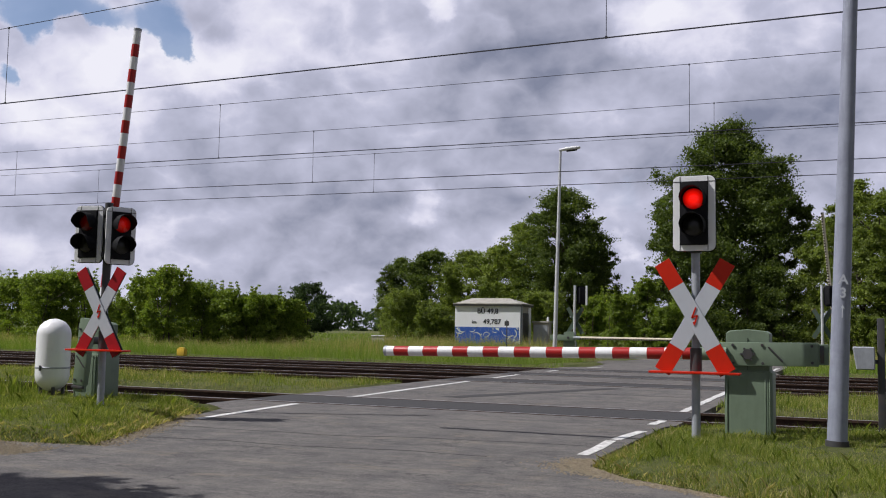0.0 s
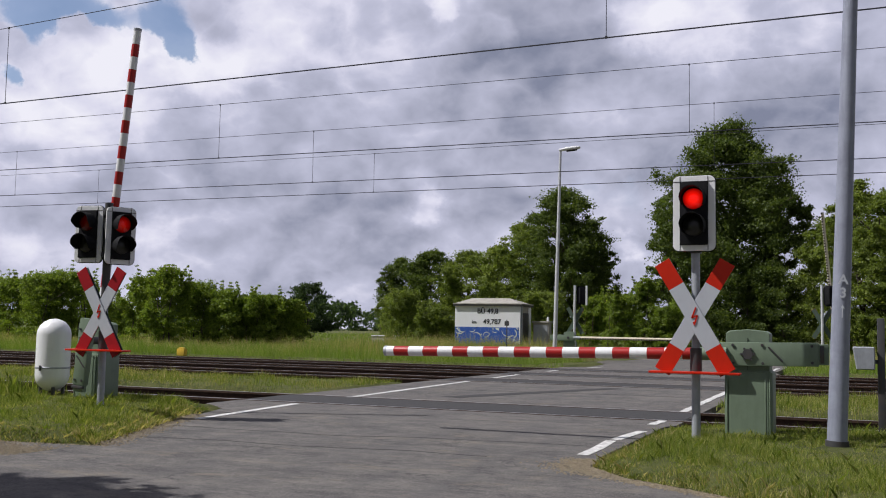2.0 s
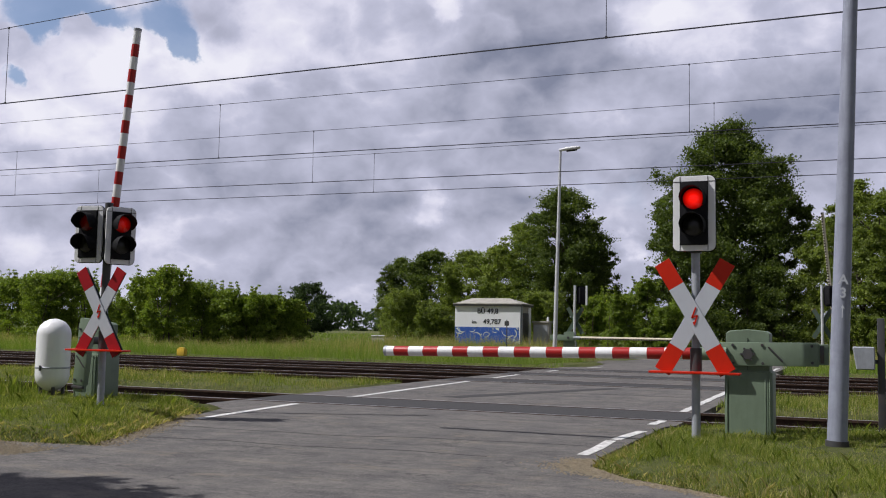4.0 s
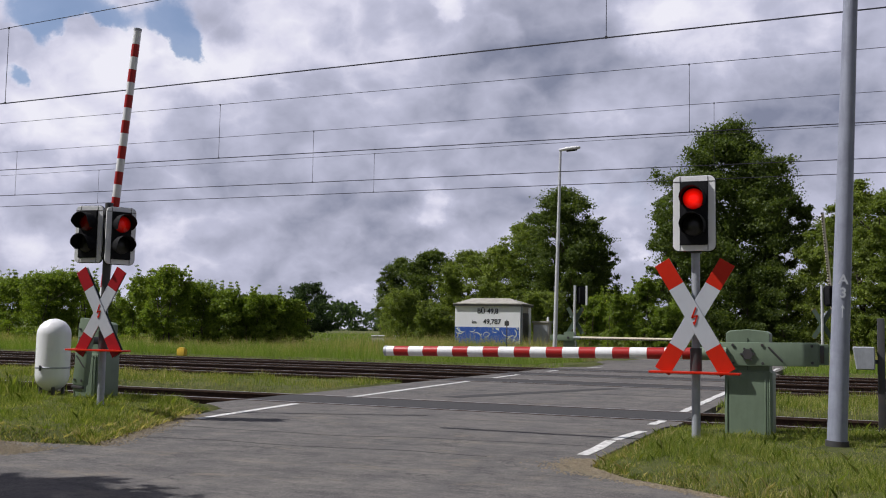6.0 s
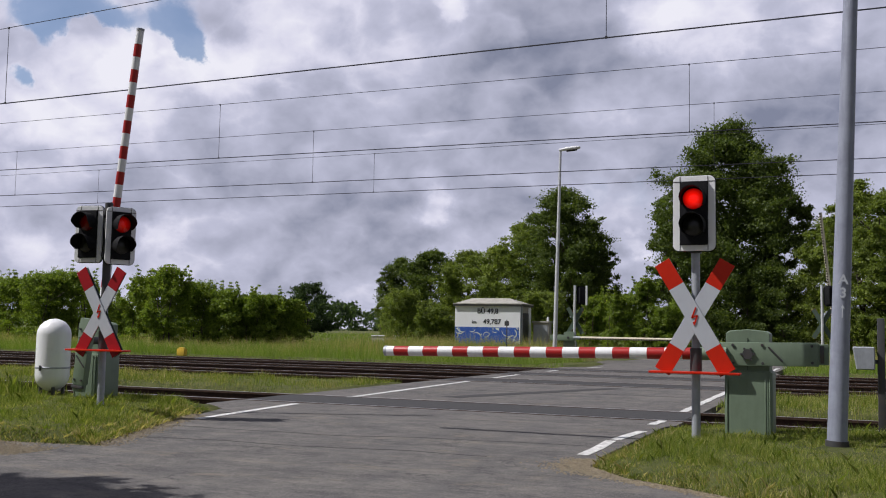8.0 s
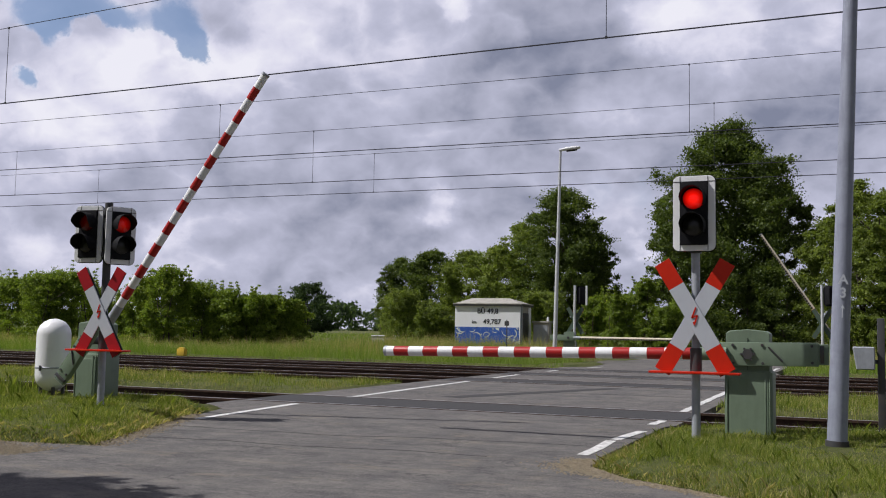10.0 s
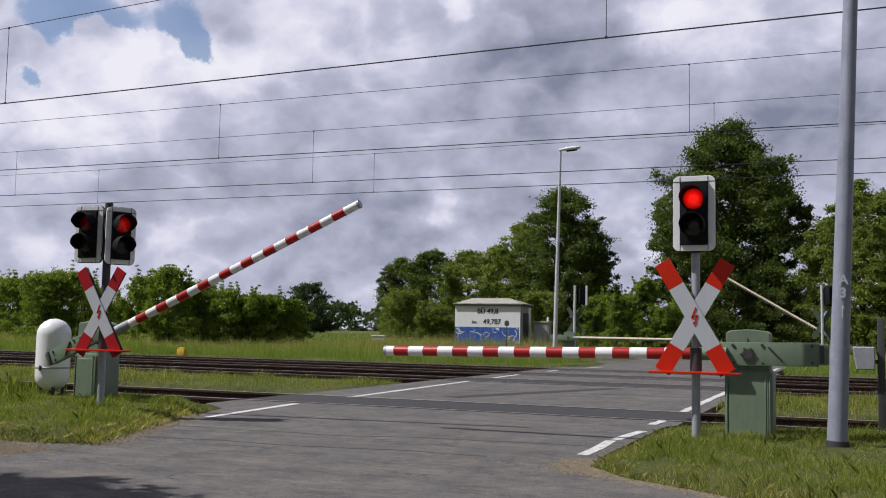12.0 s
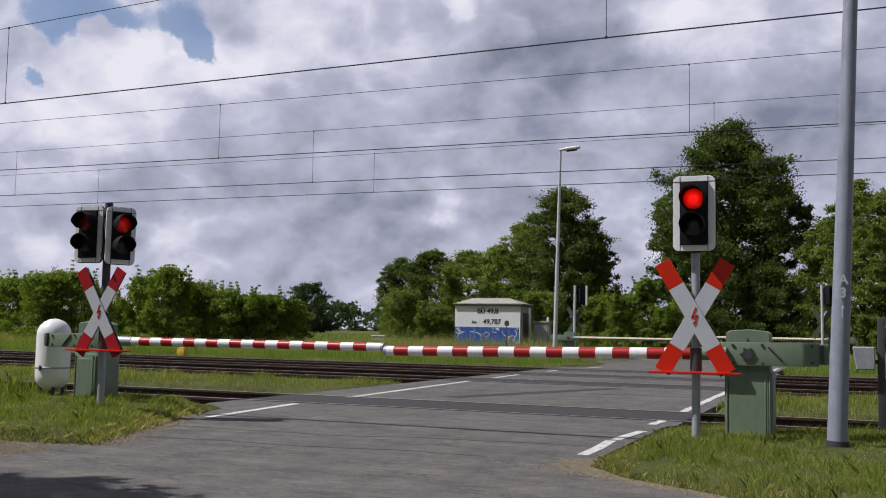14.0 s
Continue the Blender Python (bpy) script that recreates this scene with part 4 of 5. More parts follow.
# ---- equipment shed ----
def build_shed():
    th = thing("equipment_shed", pose(-16.75, 47.0, 0.0, 0, 0, 0), "white flat-roofed equipment shed with blue graffiti", "shed")
    W, D, H = 3.42, 1.75, 2.42
    part("wall_base", box(-W / 2, W / 2, 0, D, -0.1, 0.5, 0.01, seg=1), CONCRETE, th)
    part("wall_front", box(-W / 2, W / 2, 0, 0.12, 0.5, H, 0.01, seg=1), SHED_WHITE, th, "white rendered front wall")
    part("wall_side", box(W / 2 - 0.12, W / 2, 0.122, D, 0.5, H, 0.01, seg=1), CONCRETE, th, "grey weathered side wall")
    part("wall_side", box(-W / 2, -W / 2 + 0.12, 0.122, D, 0.5, H, 0.01, seg=1), SHED_WHITE, th)
    part("wall_back", box(-W / 2 + 0.122, W / 2 - 0.122, D - 0.12, D, 0.5, H, 0.01, seg=1), CONCRETE, th)
    roof = box(-W / 2 - 0.08, W / 2 + 0.10, -0.12, D + 0.12, H, H + 0.06, 0.015)
    part("roof", roof, CONCRETE, th, "pale flat roof slab")
    top = bmesh.new()
    v = [top.verts.new(c) for c in ((-W / 2, 0, H + 0.058), (W / 2, 0, H + 0.058), (W / 2, D, H + 0.058), (-W / 2, D, H + 0.058), (-W / 3, D / 2, H + 0.34), (W / 4, D / 2, H + 0.34))]
    for f in ((0, 1, 5, 4), (2, 3, 4, 5), (1, 2, 5), (3, 0, 4), (0, 3, 2, 1)):
        top.faces.new([v[i] for i in f])
    part("fascia", box(-W / 2 - 0.06, W / 2 + 0.10, -0.10, D + 0.08, H - 0.085, H - 0.002), STEEL_DARK, th, "dark fascia under the roof edge")
    part("roof_covering", top, CONCRETE, th, "low hipped felt roof")
    part("graffiti", box(-W / 2 + 0.01, W / 2 - 0.06, -0.006, -0.001, 0.35, 1.30), GRAFFITI, th, "blue spray-painted band with pale letters")
    part("white_patch", box(W / 2 - 0.055, W / 2 - 0.005, -0.006, -0.001, 0.35, 1.30), SHED_WHITE, th)
    rs = random.Random(12)
    for x, z, r, a0, a1 in ((-1.45, 1.28, 0.30, 200, 320), (-1.30, 1.22, 0.16, 180, 330), (-0.82, 1.30, 0.22, 240, 330), (-0.10, 1.06, 0.24, 250, 350), (-0.02, 0.88, 0.16, 20, 200), (0.42, 1.26, 0.20, 230, 300), (1.10, 1.22, 0.34, 190, 300), (1.28, 1.00, 0.22, 280, 420), (1.36, 0.62, 0.26, 60, 200), (-0.60, 0.70, 0.30, 10, 120)):
        n, w = 7, rs.uniform(0.035, 0.065)
        ring = [radians(a0 + (a1 - a0) * q / n) for q in range(n + 1)]
        out = [(x + (r + w * math.sin(math.pi * (q + 0.3) / (n + 0.6))) * math.cos(a), z + (r + w * math.sin(math.pi * (q + 0.3) / (n + 0.6))) * math.sin(a)) for q, a in enumerate(ring)]
        inn = [(x + r * math.cos(a), z + r * math.sin(a)) for a in ring]
        out, inn = [[(min(max(u, -W / 2 + 0.03), W / 2 - 0.07), min(max(e, 0.37), 1.29)) for u, e in c] for c in (out, inn)]
        bm = bmesh.new()
        for (u0, e0), (u1, e1), (u2, e2), (u3, e3) in zip(out, out[1:], inn[1:], inn):
            bm.faces.new([bm.verts.new((u, -0.0072, e)) for u, e in ((u0, e0), (u1, e1), (u2, e2), (u3, e3))])
        part("paint_stroke", bm, SPRAY_PALE, th, "pale yellow sprayed stroke")
    lettering("B\u00dc 49,8", 0.34, INK, th, pose(0.02, -0.006, 1.98, 90), thick=0.004)
    lettering("km", 0.20, INK, th, pose(-0.68, -0.006, 1.48, 90), thick=0.003)
    lettering("49,787", 0.34, INK, th, pose(0.25, -0.006, 1.46, 90), thick=0.003)
    part("side_door", box(W / 2 - 0.01, W / 2 + 0.03, 0.42, 1.28, 0.1, 2.02, 0.01), STEEL_DARK, th, "dark steel side door")
    part("door_frame", box(W / 2 + 0.001, W / 2 + 0.012, 1.30, 1.74, 0.1, 2.30), SHED_WHITE, th, "white painted door surround")
    part("downpipe", rod((W / 2 + 0.05, 0.1, 0), (W / 2 + 0.05, 0.1, H), 0.04, seg=10), GALV, th)


build_shed()
cabn = thing("control_cabinet", pose(-14.27, 48.0, 0.0), "grey control cabinet with a flat lid", "cabinet")
part("body", box(-0.42, 0.38, 0, 0.5, -0.1, 1.55, 0.015), CONCRETE, cabn)
part("lid", box(-0.48, 0.44, -0.06, 0.56, 1.55, 1.64, 0.02), CONCRETE, cabn)
part("lamp", rod((0.28, 0.2, 1.64), (0.28, 0.2, 1.86), 0.07, 0.05, 12), WHITE, cabn)
part("door", box(-0.36, 0.32, -0.015, 0.0, 0.2, 1.45, 0.006, seg=1), GALV, cabn)
sp = thing("sign_stake", pose(-12.38, 37.0, 0.0), "thin dark stake with a small square plate", "stake")
part("stake", rod((0, 0, -0.1), (0, 0, 1.55), 0.02, seg=8), STEEL_DARK, sp)
part("plate", box(-0.09, 0.09, -0.02, 0.0, 1.32, 1.5, 0.004, seg=1), STEEL_DARK, sp)

trough = thing("trough", pose(-34.06, 72.0, 0.0), "low pale concrete trough in the meadow grass", "trough")
part("body", box(-1.15, 1.15, -0.3, 0.3, -0.1, 0.56, 0.04), CONCRETE, trough)
part("rim", box(-1.20, 1.20, -0.35, 0.35, 0.56, 0.63, 0.02), SHED_WHITE, trough, "pale rim")

# ---- trees and hedges ----
def leaves(name, centres, radii, per, size, material, seed):
    """Pointed leaves scattered round the clump centres, facing outwards from the heart of the crown."""
    rs = np.random.RandomState(seed)
    c = np.array(centres)
    r = np.array(radii)
    heart = c.mean(0)
    n = len(c) * per
    i = rs.choice(len(c), n, p=r ** 1.5 / (r ** 1.5).sum())
    g = rs.normal(size=(n, 3))
    far = np.linalg.norm(g, axis=1)
    g *= (np.minimum(far, 1.75) / far)[:, None]
    g /= np.maximum(1.0, 0.9 / np.maximum(np.linalg.norm(g, axis=1), 0.3))[:, None] ** -0.5
    form = np.array([rs.uniform(0.8, 1.6, len(c)), rs.uniform(0.8, 1.6, len(c)), rs.uniform(0.45, 0.95, len(c))]).T
    p = c[i] + g * (r[i] * 0.50 * rs.uniform(0.35, 1.6, n))[:, None] * form[i]
    own = g / (np.linalg.norm(g, axis=1)[:, None] + 1e-6)
    up = p - heart
    up /= np.linalg.norm(up, axis=1)[:, None] + 1e-6
    up = own * 0.16 + up * 0.32 + np.array([0, 0, 0.26]) + rs.normal(size=(n, 3)) * 0.85
    up /= np.linalg.norm(up, axis=1)[:, None]
    a = np.cross(up, rs.normal(size=(n, 3)))
    a /= np.linalg.norm(a, axis=1)[:, None]
    b = np.cross(up, a)
    s = (size * rs.uniform(0.6, 1.35, n))[:, None]
    V = np.stack([p - a * s * 0.5, p + b * s * 0.42 + a * s * 0.15, p + a * s * 0.25 - b * s * 0.42], 1)
    return sheet_mesh(name, V, 3, material, n)


def tree(x, y, height, width, base, label, material, seed, clumps=90, per=150, size=0.22, category="tree", group="", stems=1, shape="round"):
    """A tapered trunk with limbs; the crown is leafed round the limbs' ends and sprays."""
    rs = random.Random(seed)
    th = thing("tree" if category == "tree" else "bush", pose(x, y, float(ground_z(x, y)) - 0.05), label, category, group)
    wood = None
    clumps, per = int(clumps * 2.6), per / 2.6
    centres, radii = [], []
    for s in range(stems):
        ox, oy = (rs.uniform(-1, 1) * width * 0.25, rs.uniform(-1, 1) * width * 0.2) if stems > 1 else (0, 0)
        r0 = max(0.04, height * 0.022) / (1 if stems == 1 else 1.8)
        pts = [(ox, oy, 0)]
        k = 5
        for i in range(1, k + 1):
            pts.append((ox + rs.uniform(-1, 1) * height * 0.02 * i, oy + rs.uniform(-1, 1) * height * 0.02 * i, height * 0.86 * i / k))
        wood = path_tube(pts, [r0 * (1 - 0.82 * i / k) for i in range(k + 1)], 8, wood)
        for j in range(9 if stems == 1 else 4):
            f = rs.uniform(max(0.15, base * 0.8), 0.9)
            q = f * k
            i = min(int(q), k - 1)
            st = Vector(pts[i]).lerp(Vector(pts[i + 1]), q - i)
            a = rs.uniform(0, 2 * math.pi)
            reach = width * 0.42 * rs.uniform(0.6, 1.0) * (1.15 - 0.6 * abs(f - 0.5))
            tip = st + Vector((math.cos(a) * reach, math.sin(a) * reach, reach * rs.uniform(0.35, 0.9))) * 0.8
            midp = st.lerp(tip, 0.5) + Vector((0, 0, -0.06 * reach))
            wood = path_tube([st, midp, tip], [r0 * 0.42, r0 * 0.26, r0 * 0.08], 6, wood)
    def girth(t, a):
        if shape == "round":
            prof = math.sqrt(max(0.02, 1 - (2 * t - 0.85) ** 2 / 1.4)) * (1 if t < 0.9 else 0.75)
        else:
            prof = (0.95 - 0.45 * t) * (0.8 + 0.3 * math.sin(a * 2 + seed))
        return width / 2 * prof * (1 + 0.20 * math.sin(3 * a + seed) * math.cos(5 * t + seed) + 0.12 * math.sin(7 * a - 2 * seed))

    def clump(p, r):
        centres.append(tuple(p))
        radii.append(r)

    boughs = max(10, clumps // 9) if shape == "round" else 0
    for c in range(int(clumps * (0.62 if boughs else 1.0))):
        t, a = rs.random() ** 0.85, rs.uniform(0, 2 * math.pi)
        rad = girth(t, a) * rs.random() ** 0.42 * (0.86 if boughs else 0.93)
        clump((math.cos(a) * rad, math.sin(a) * rad, (base + (1 - base) * t * (0.98 if boughs else 1)) * height), width * rs.uniform(0.035, 0.095) * (0.75 + 0.5 * rs.random()))
    # boughs that reach the crown's edge and end in loose sprays
    for b in range(boughs):
        t, a = (b + rs.random()) / boughs, rs.uniform(0, 2 * math.pi)
        rad = girth(t, a) * rs.uniform(0.80, 1.12)
        end = Vector((math.cos(a) * rad, math.sin(a) * rad, (base + (1 - base) * t) * height * rs.uniform(0.97, 1.03)))
        root = Vector((0, 0, max(0.1 * height, end.z - rs.uniform(0.35, 0.8) * max(rad, 0.1 * height))))
        if b % 3 == 0:
            wood = path_tube([root, root.lerp(end, 0.5) + Vector((0, 0, -0.04 * rad)), end], [height * 0.007, height * 0.004, height * 0.0012], 5, wood)
        for q in range(9):
            e = rs.uniform(0.38, 1.0)
            side = Vector((rs.gauss(0, 1), rs.gauss(0, 1), rs.gauss(0, 0.7))) * width * 0.045 * (1.25 - e)
            clump(root.lerp(end, e) + side, width * (0.095 - 0.058 * e) * rs.uniform(0.7, 1.3))
    if shape == "mound":
        for q in range(9):
            a, d = rs.uniform(0, 6.28), width * rs.uniform(0.05, 0.44)
            foot = Vector((math.cos(a) * d, math.sin(a) * d, height * 0.7))
            tip = foot + Vector((rs.uniform(-0.6, 0.6), rs.uniform(-0.4, 0.4), height * rs.choice((0.20, 0.26, 0.30, 0.34, 0.46))))
            wood = path_tube([foot, foot.lerp(tip, 0.5), tip], [0.02, 0.014, 0.005], 5, wood)
            for e in range(9):
                centres.append(tuple(foot.lerp(tip, e / 8) + Vector((rs.uniform(-1, 1), rs.uniform(-1, 1), 0)) * 0.09))
                radii.append(width * (0.066 - 0.046 * e / 8))
    part("trunk", wood, BARK, th, "brown bark trunk and limbs")
    cr = new("crown", leaves("crown", centres, radii, int(per * 2.0), size * 0.66, material, seed))
    cr.parent = th
    return th


HEDGE = "unclipped green hawthorn bush in a field hedge"
hedge_rows = ((-30, 46, 3.7, 4.4), (22, 45, 3.6, 4.0), (72, 44, 3.9, 4.2), (118, 45, 4.1, 3.8), (168, 50, 3.4, 3.8), (262, 43, 3.6, 3.4), (300, 42, 4.0, 3.2), (345, 44, 3.4, 3.6), (392, 44, 3.0, 3.6), (440, 45, 2.8, 3.4), (478, 46, 2.8, 3.0), (515, 47, 2.5, 3.0), (215, 60, 2.8, 4))


def slope(px_x):
    """Sideways metres per metre of depth for a bearing, across the view."""
    return float(np.interp(px_x, [-100, 0, 100, 230, 400, 560, 700, 900, 1100, 1290, 1430, 1568, 1700], [-1.13, -1.03, -0.936, -0.821, -0.682, -0.561, -0.463, -0.333, -0.214, -0.110, -0.039, 0.028, 0.09]))


for i, (b, y, h, w) in enumerate(hedge_rows):
    tree(slope(b) * y, y, h, w, 0.04, HEDGE, LEAF_BUSH, 20 + i, 60, 130, 0.16, "bush", "field hedge", 3, "mound")

tree(slope(546) * 168, 168, 9.6, 11.5, 0.06, "dark round oak alone in the field", LEAF_FAR, 50, 70, 110, 0.5, "tree", "", 1, "round")
for i, (b, y, h, w) in enumerate(((715, 92, 8.3, 6.5), (765, 88, 8.6, 7.0), (830, 84, 8.2, 7.0), (880, 80, 8.4, 6.0))):
    tree(slope(b) * y, y, h, w, 0.10, "leafy green ash at the wood's edge", LEAF_DARK if i < 2 else LEAF, 60 + i, 90, 170, 0.26, "tree", "trees behind the shed", 1, "round")
tree(slope(930) * 72, 72, 9.4, 5.8, 0.08, "tall green oak behind the shed", LEAF, 70, 110, 190, 0.24, "tree", "trees behind the shed")
tree(slope(1000) * 70, 70, 11.4, 7.2, 0.10, "tall dark oak behind the shed", LEAF_DARK, 71, 150, 210, 0.24, "tree", "trees behind the shed")
tree(slope(1052) * 72, 72, 8.2, 4.0, 0.10, "dark oak with ragged edge", LEAF_DARK, 72, 90, 170, 0.24, "tree", "trees behind the shed")
for i, (b, y, h, w) in enumerate(((694, 74, 3.6, 4.0), (722, 66, 3.8, 4.6), (775, 62, 2.6, 3.4), (960, 58, 3.4, 4.0))):
    tree(slope(b) * y, y, h, w, 0.04, "dense green bush at the wood's edge", LEAF, 80 + i, 60, 130, 0.18, "bush", "bushes at the wood", 3, "mound")
for i, (b, y, h, w) in enumerate(((1055, 56, 3.2, 3.2), (1098, 54, 3.1, 3.0), (1142, 60, 4.4, 2.8), (1182, 55, 2.5, 3.0), (1225, 58, 3.6, 3.4))):
    tree(slope(b) * y, y, h, w, 0.04, "bright green bush beside the road", LEAF_BUSH, 90 + i, 60, 140, 0.17, "bush", "bushes by the road", 3, "mound")
tree(slope(1288) * 63, 63, 14.0, 9.0, 0.10, "large broad dark green oak beside the road", LEAF_DARK, 100, 230, 210, 0.24, "tree", "trees by the road")
tree(slope(1385) * 64, 64, 10.6, 4.6, 0.08, "dark green oak beside the road", LEAF_DARK, 101, 90, 200, 0.24, "tree", "trees by the road")
tree(slope(1192) * 64, 64, 10.4, 3.6, 0.34, "dark green oak beside the road", LEAF_DARK, 102, 60, 190, 0.24, "tree", "trees by the road")
tree(slope(1350) * 60, 60, 5.2, 5.0, 0.03, "dark bush under the oaks", LEAF_DARK, 103, 70, 150, 0.2, "bush", "bushes by the road", 3, "mound")
for i, (b, y, h, w) in enumerate(((1470, 60, 7.6, 4.6), (1520, 56, 9.0, 4.4), (1575, 54, 8.6, 4.4), (1640, 55, 9.0, 5.0))):
    tree(slope(b) * y, y, h, w, 0.05, "bright yellow-green birch beside the road", LEAF, 110 + i, 100, 170, 0.2, "tree", "trees by the road")
# trees beside the lane that shade it
tree(-9.0, 1.75, 7.3, 4.6, 0.35, "roadside tree that shades the lane", LEAF, 130, 110, 190, 0.28)
tree(-12.8, 0.6, 8.8, 5.2, 0.3, "roadside tree that shades the lane", LEAF, 131, 60, 120, 0.22)


def far_wood():
    """Distant wood along the horizon."""
    rs = np.random.RandomState(77)
    C, R = [], []
    for i in range(900):
        a = rs.uniform(-1.5, 0.25)
        y = rs.uniform(430, 520)
        top = 10 + 3 * math.sin(a * 9) + 2 * math.sin(a * 31)
        C.append((a * y, y, rs.uniform(0, 1) * max(4, top)))
        R.append(rs.uniform(2.5, 5))
    ob = new("far_wood", leaves("far_wood", C, R, 70, 2.0, LEAF_FAR, 78))
    tagged(ob, "hazy distant belt of woodland", "woodland", kind="stuff")


far_wood()

# ---- grass ----
def blades(name, label, n, xr, yr, mask, h0, h1, width, material, seed, lean=0.5, tuft=0.0, plain=False):
    rs = np.random.RandomState(seed)
    x, y = rs.uniform(*xr, n), rs.uniform(*yr, n)
    if tuft:
        k = max(1, n // 14)
        cx, cy = rs.uniform(*xr, k), rs.uniform(*yr, k)
        i = rs.randint(0, k, n)
        x, y = cx[i] + rs.normal(0, tuft, n), cy[i] + rs.normal(0, tuft, n)
    keep = mask(x, y)
    x, y = x[keep], y[keep]
    n = len(x)
    z = ground_z(x, y) - 0.02
    patch = 0.75 + 0.35 * np.sin(x * 2.1 + 1.0) * np.sin(y * 1.7 + 2.0) + 0.2 * np.sin(x * 5.3 + y * 4.1)
    patch = patch + 0.35 * np.sin(x * 9.1 + 2.0 * np.sin(y * 3.3)) * np.sin(y * 8.3 + 1.0)
    h = rs.uniform(h0, h1, n) * np.clip(patch, 0.48, 1.5)
    a, la = rs.uniform(0, 6.283, n), rs.uniform(0, 6.283, n)
    w = width * rs.uniform(0.6, 1.4, n)
    bx, by = np.cos(a) * w / 2, np.sin(a) * w / 2
    d = h * lean * rs.uniform(0.1, 1.0, n)
    tx, ty, tz = x + np.cos(la) * d, y + np.sin(la) * d, z + h
    mx, my, mz = x + np.cos(la) * d * 0.3, y + np.sin(la) * d * 0.3, z + h * 0.6
    V = np.stack([np.stack([x - bx, y - by, z], -1), np.stack([x + bx, y + by, z], -1), np.stack([mx + bx * 0.8, my + by * 0.8, mz], -1),
                  np.stack([tx, ty, tz], -1), np.stack([mx - bx * 0.8, my - by * 0.8, mz], -1)], 1)
    ob = new(name, sheet_mesh(name, V[:, (0, 1, 3)], 3, material, n) if plain else sheet_mesh(name, V, 5, material, n))
    return tagged(ob, label, "grass", kind="stuff")


def off_road(x, y):
    return ((x < ROAD_L - 0.15) | (x > ROAD_R + 0.1)) & ((y < 32) | (x < -9.6) | (x > -2.1))


def off_tracks(x, y, d=1.75):
    ok = np.ones(len(x), bool)
    for t in TRACKS:
        ok &= np.abs(y - t) > d
    return ok


def patchy(x, y, cut):
    """Where weeds have taken hold: broad uneven patches."""
    f = 0.5 + 0.25 * np.sin(x * 0.9 + 2.0 * np.sin(y * 0.8)) + 0.15 * np.sin(x * 2.7 + y * 3.1) + 0.10 * np.sin(x * 6.1 - y * 5.0)
    return f > cut


def verge_left(x, y):
    return (x < left_edge(y) - 0.10) & (y > 6.95)


def verge_right(x, y):
    return (x > right_edge(y) + 0.02 + 0.12 * np.sin(y * 7.0) ** 2) & (y > 5.9) & (np.hypot(x + 0.15, (y - 9.5) * 0.5) > 0.16)


blades("verge_grass", "rough green grass on the verge by the signal", 190000, (-2.2, 3.0), (6.0, 11.9), verge_right, 0.02, 0.080, 0.0065, GRASS, 1, 1.1, plain=True)
blades("dry_grass", "dry straw tufts in the verge", 46000, (-2.2, 3.0), (6.0, 12.0), lambda x, y: verge_right(x, y) & patchy(x * 1.7, y * 1.9, 0.50), 0.015, 0.060, 0.0065, GRASS_DRY, 2, 2.4, 0.12, plain=True)
blades("verge_grass", "rough green grass on the verge by the double signal", 210000, (-15, -6.2), (6.9, 11.3), verge_left, 0.02, 0.080, 0.0075, GRASS, 3, 1.3, plain=True)
blades("dry_grass", "dry straw tufts in the verge", 34000, (-13, -6.2), (6.9, 12.0), lambda x, y: verge_left(x, y) & patchy(x * 1.7, y * 1.9, 0.55), 0.015, 0.065, 0.008, GRASS_DRY, 4, 2.4, 0.12, plain=True)
blades("grass_tufts", "taller tufts of fresh grass in the verge", 20000, (-2.2, 3.0), (6.2, 11.6), verge_right, 0.05, 0.135, 0.0042, GRASS, 41, 0.95, 0.06)
blades("grass_tufts", "taller tufts of fresh grass in the verge", 26000, (-14, -6.4), (7.0, 11.2), verge_left, 0.05, 0.135, 0.0055, GRASS, 42, 0.95, 0.06)
blades("track_grass", "lush grass beside the barrier drive", 16000, (-1.9, 4.5), (14.9, 20.3), lambda x, y: off_tracks(x, y, 1.05), 0.06, 0.20, 0.011, GRASS, 63, 0.7, 0.25, plain=True)
blades("track_grass", "weedy grass between the tracks", 85000, (-34, 6), (15.6, 19.9), lambda x, y: off_road(x, y) & np.where(x > -2, off_tracks(x, y, 1.25), off_tracks(x, y, 1.6) & patchy(x, y, 0.14)), 0.05, 0.16, 0.010, GRASS, 5, 0.6, 0.25, plain=True)
blades("track_grass", "weedy grass between the tracks", 7000, (-40, 6), (22.9, 28.2), lambda x, y: off_road(x, y) & off_tracks(x, y, 1.45), 0.08, 0.22, 0.014, GRASS, 6, 0.6, 0.25, plain=True)
blades("dry_grass", "dry weeds between the tracks", 22000, (-34, 6), (15.4, 20.2), lambda x, y: off_road(x, y) & off_tracks(x, y, 1.4) & patchy(x, y, 0.38), 0.06, 0.23, 0.007, GRASS_DRY, 16, 0.9, 0.2, plain=True)
blades("tall_grass", "tall seeding meadow grass beyond the tracks", 100000, (-52, 8), (31.0, 38.0), off_road, 0.22, 0.58, 0.012, GRASS_TALL, 7, 0.6, 0.25, plain=True)
blades("tall_grass", "tall seeding meadow grass beyond the tracks", 70000, (-80, 10), (38.0, 62.0), off_road, 0.25, 0.55, 0.02, GRASS_TALL, 8, 0.6, 0.35, plain=True)
blades("seed_heads", "pale seeding tips of meadow grass", 42000, (-60, 8), (33.5, 50.0), off_road, 0.40, 0.72, 0.013, GRASS_DRY, 10, 0.7, 0.3, plain=True)
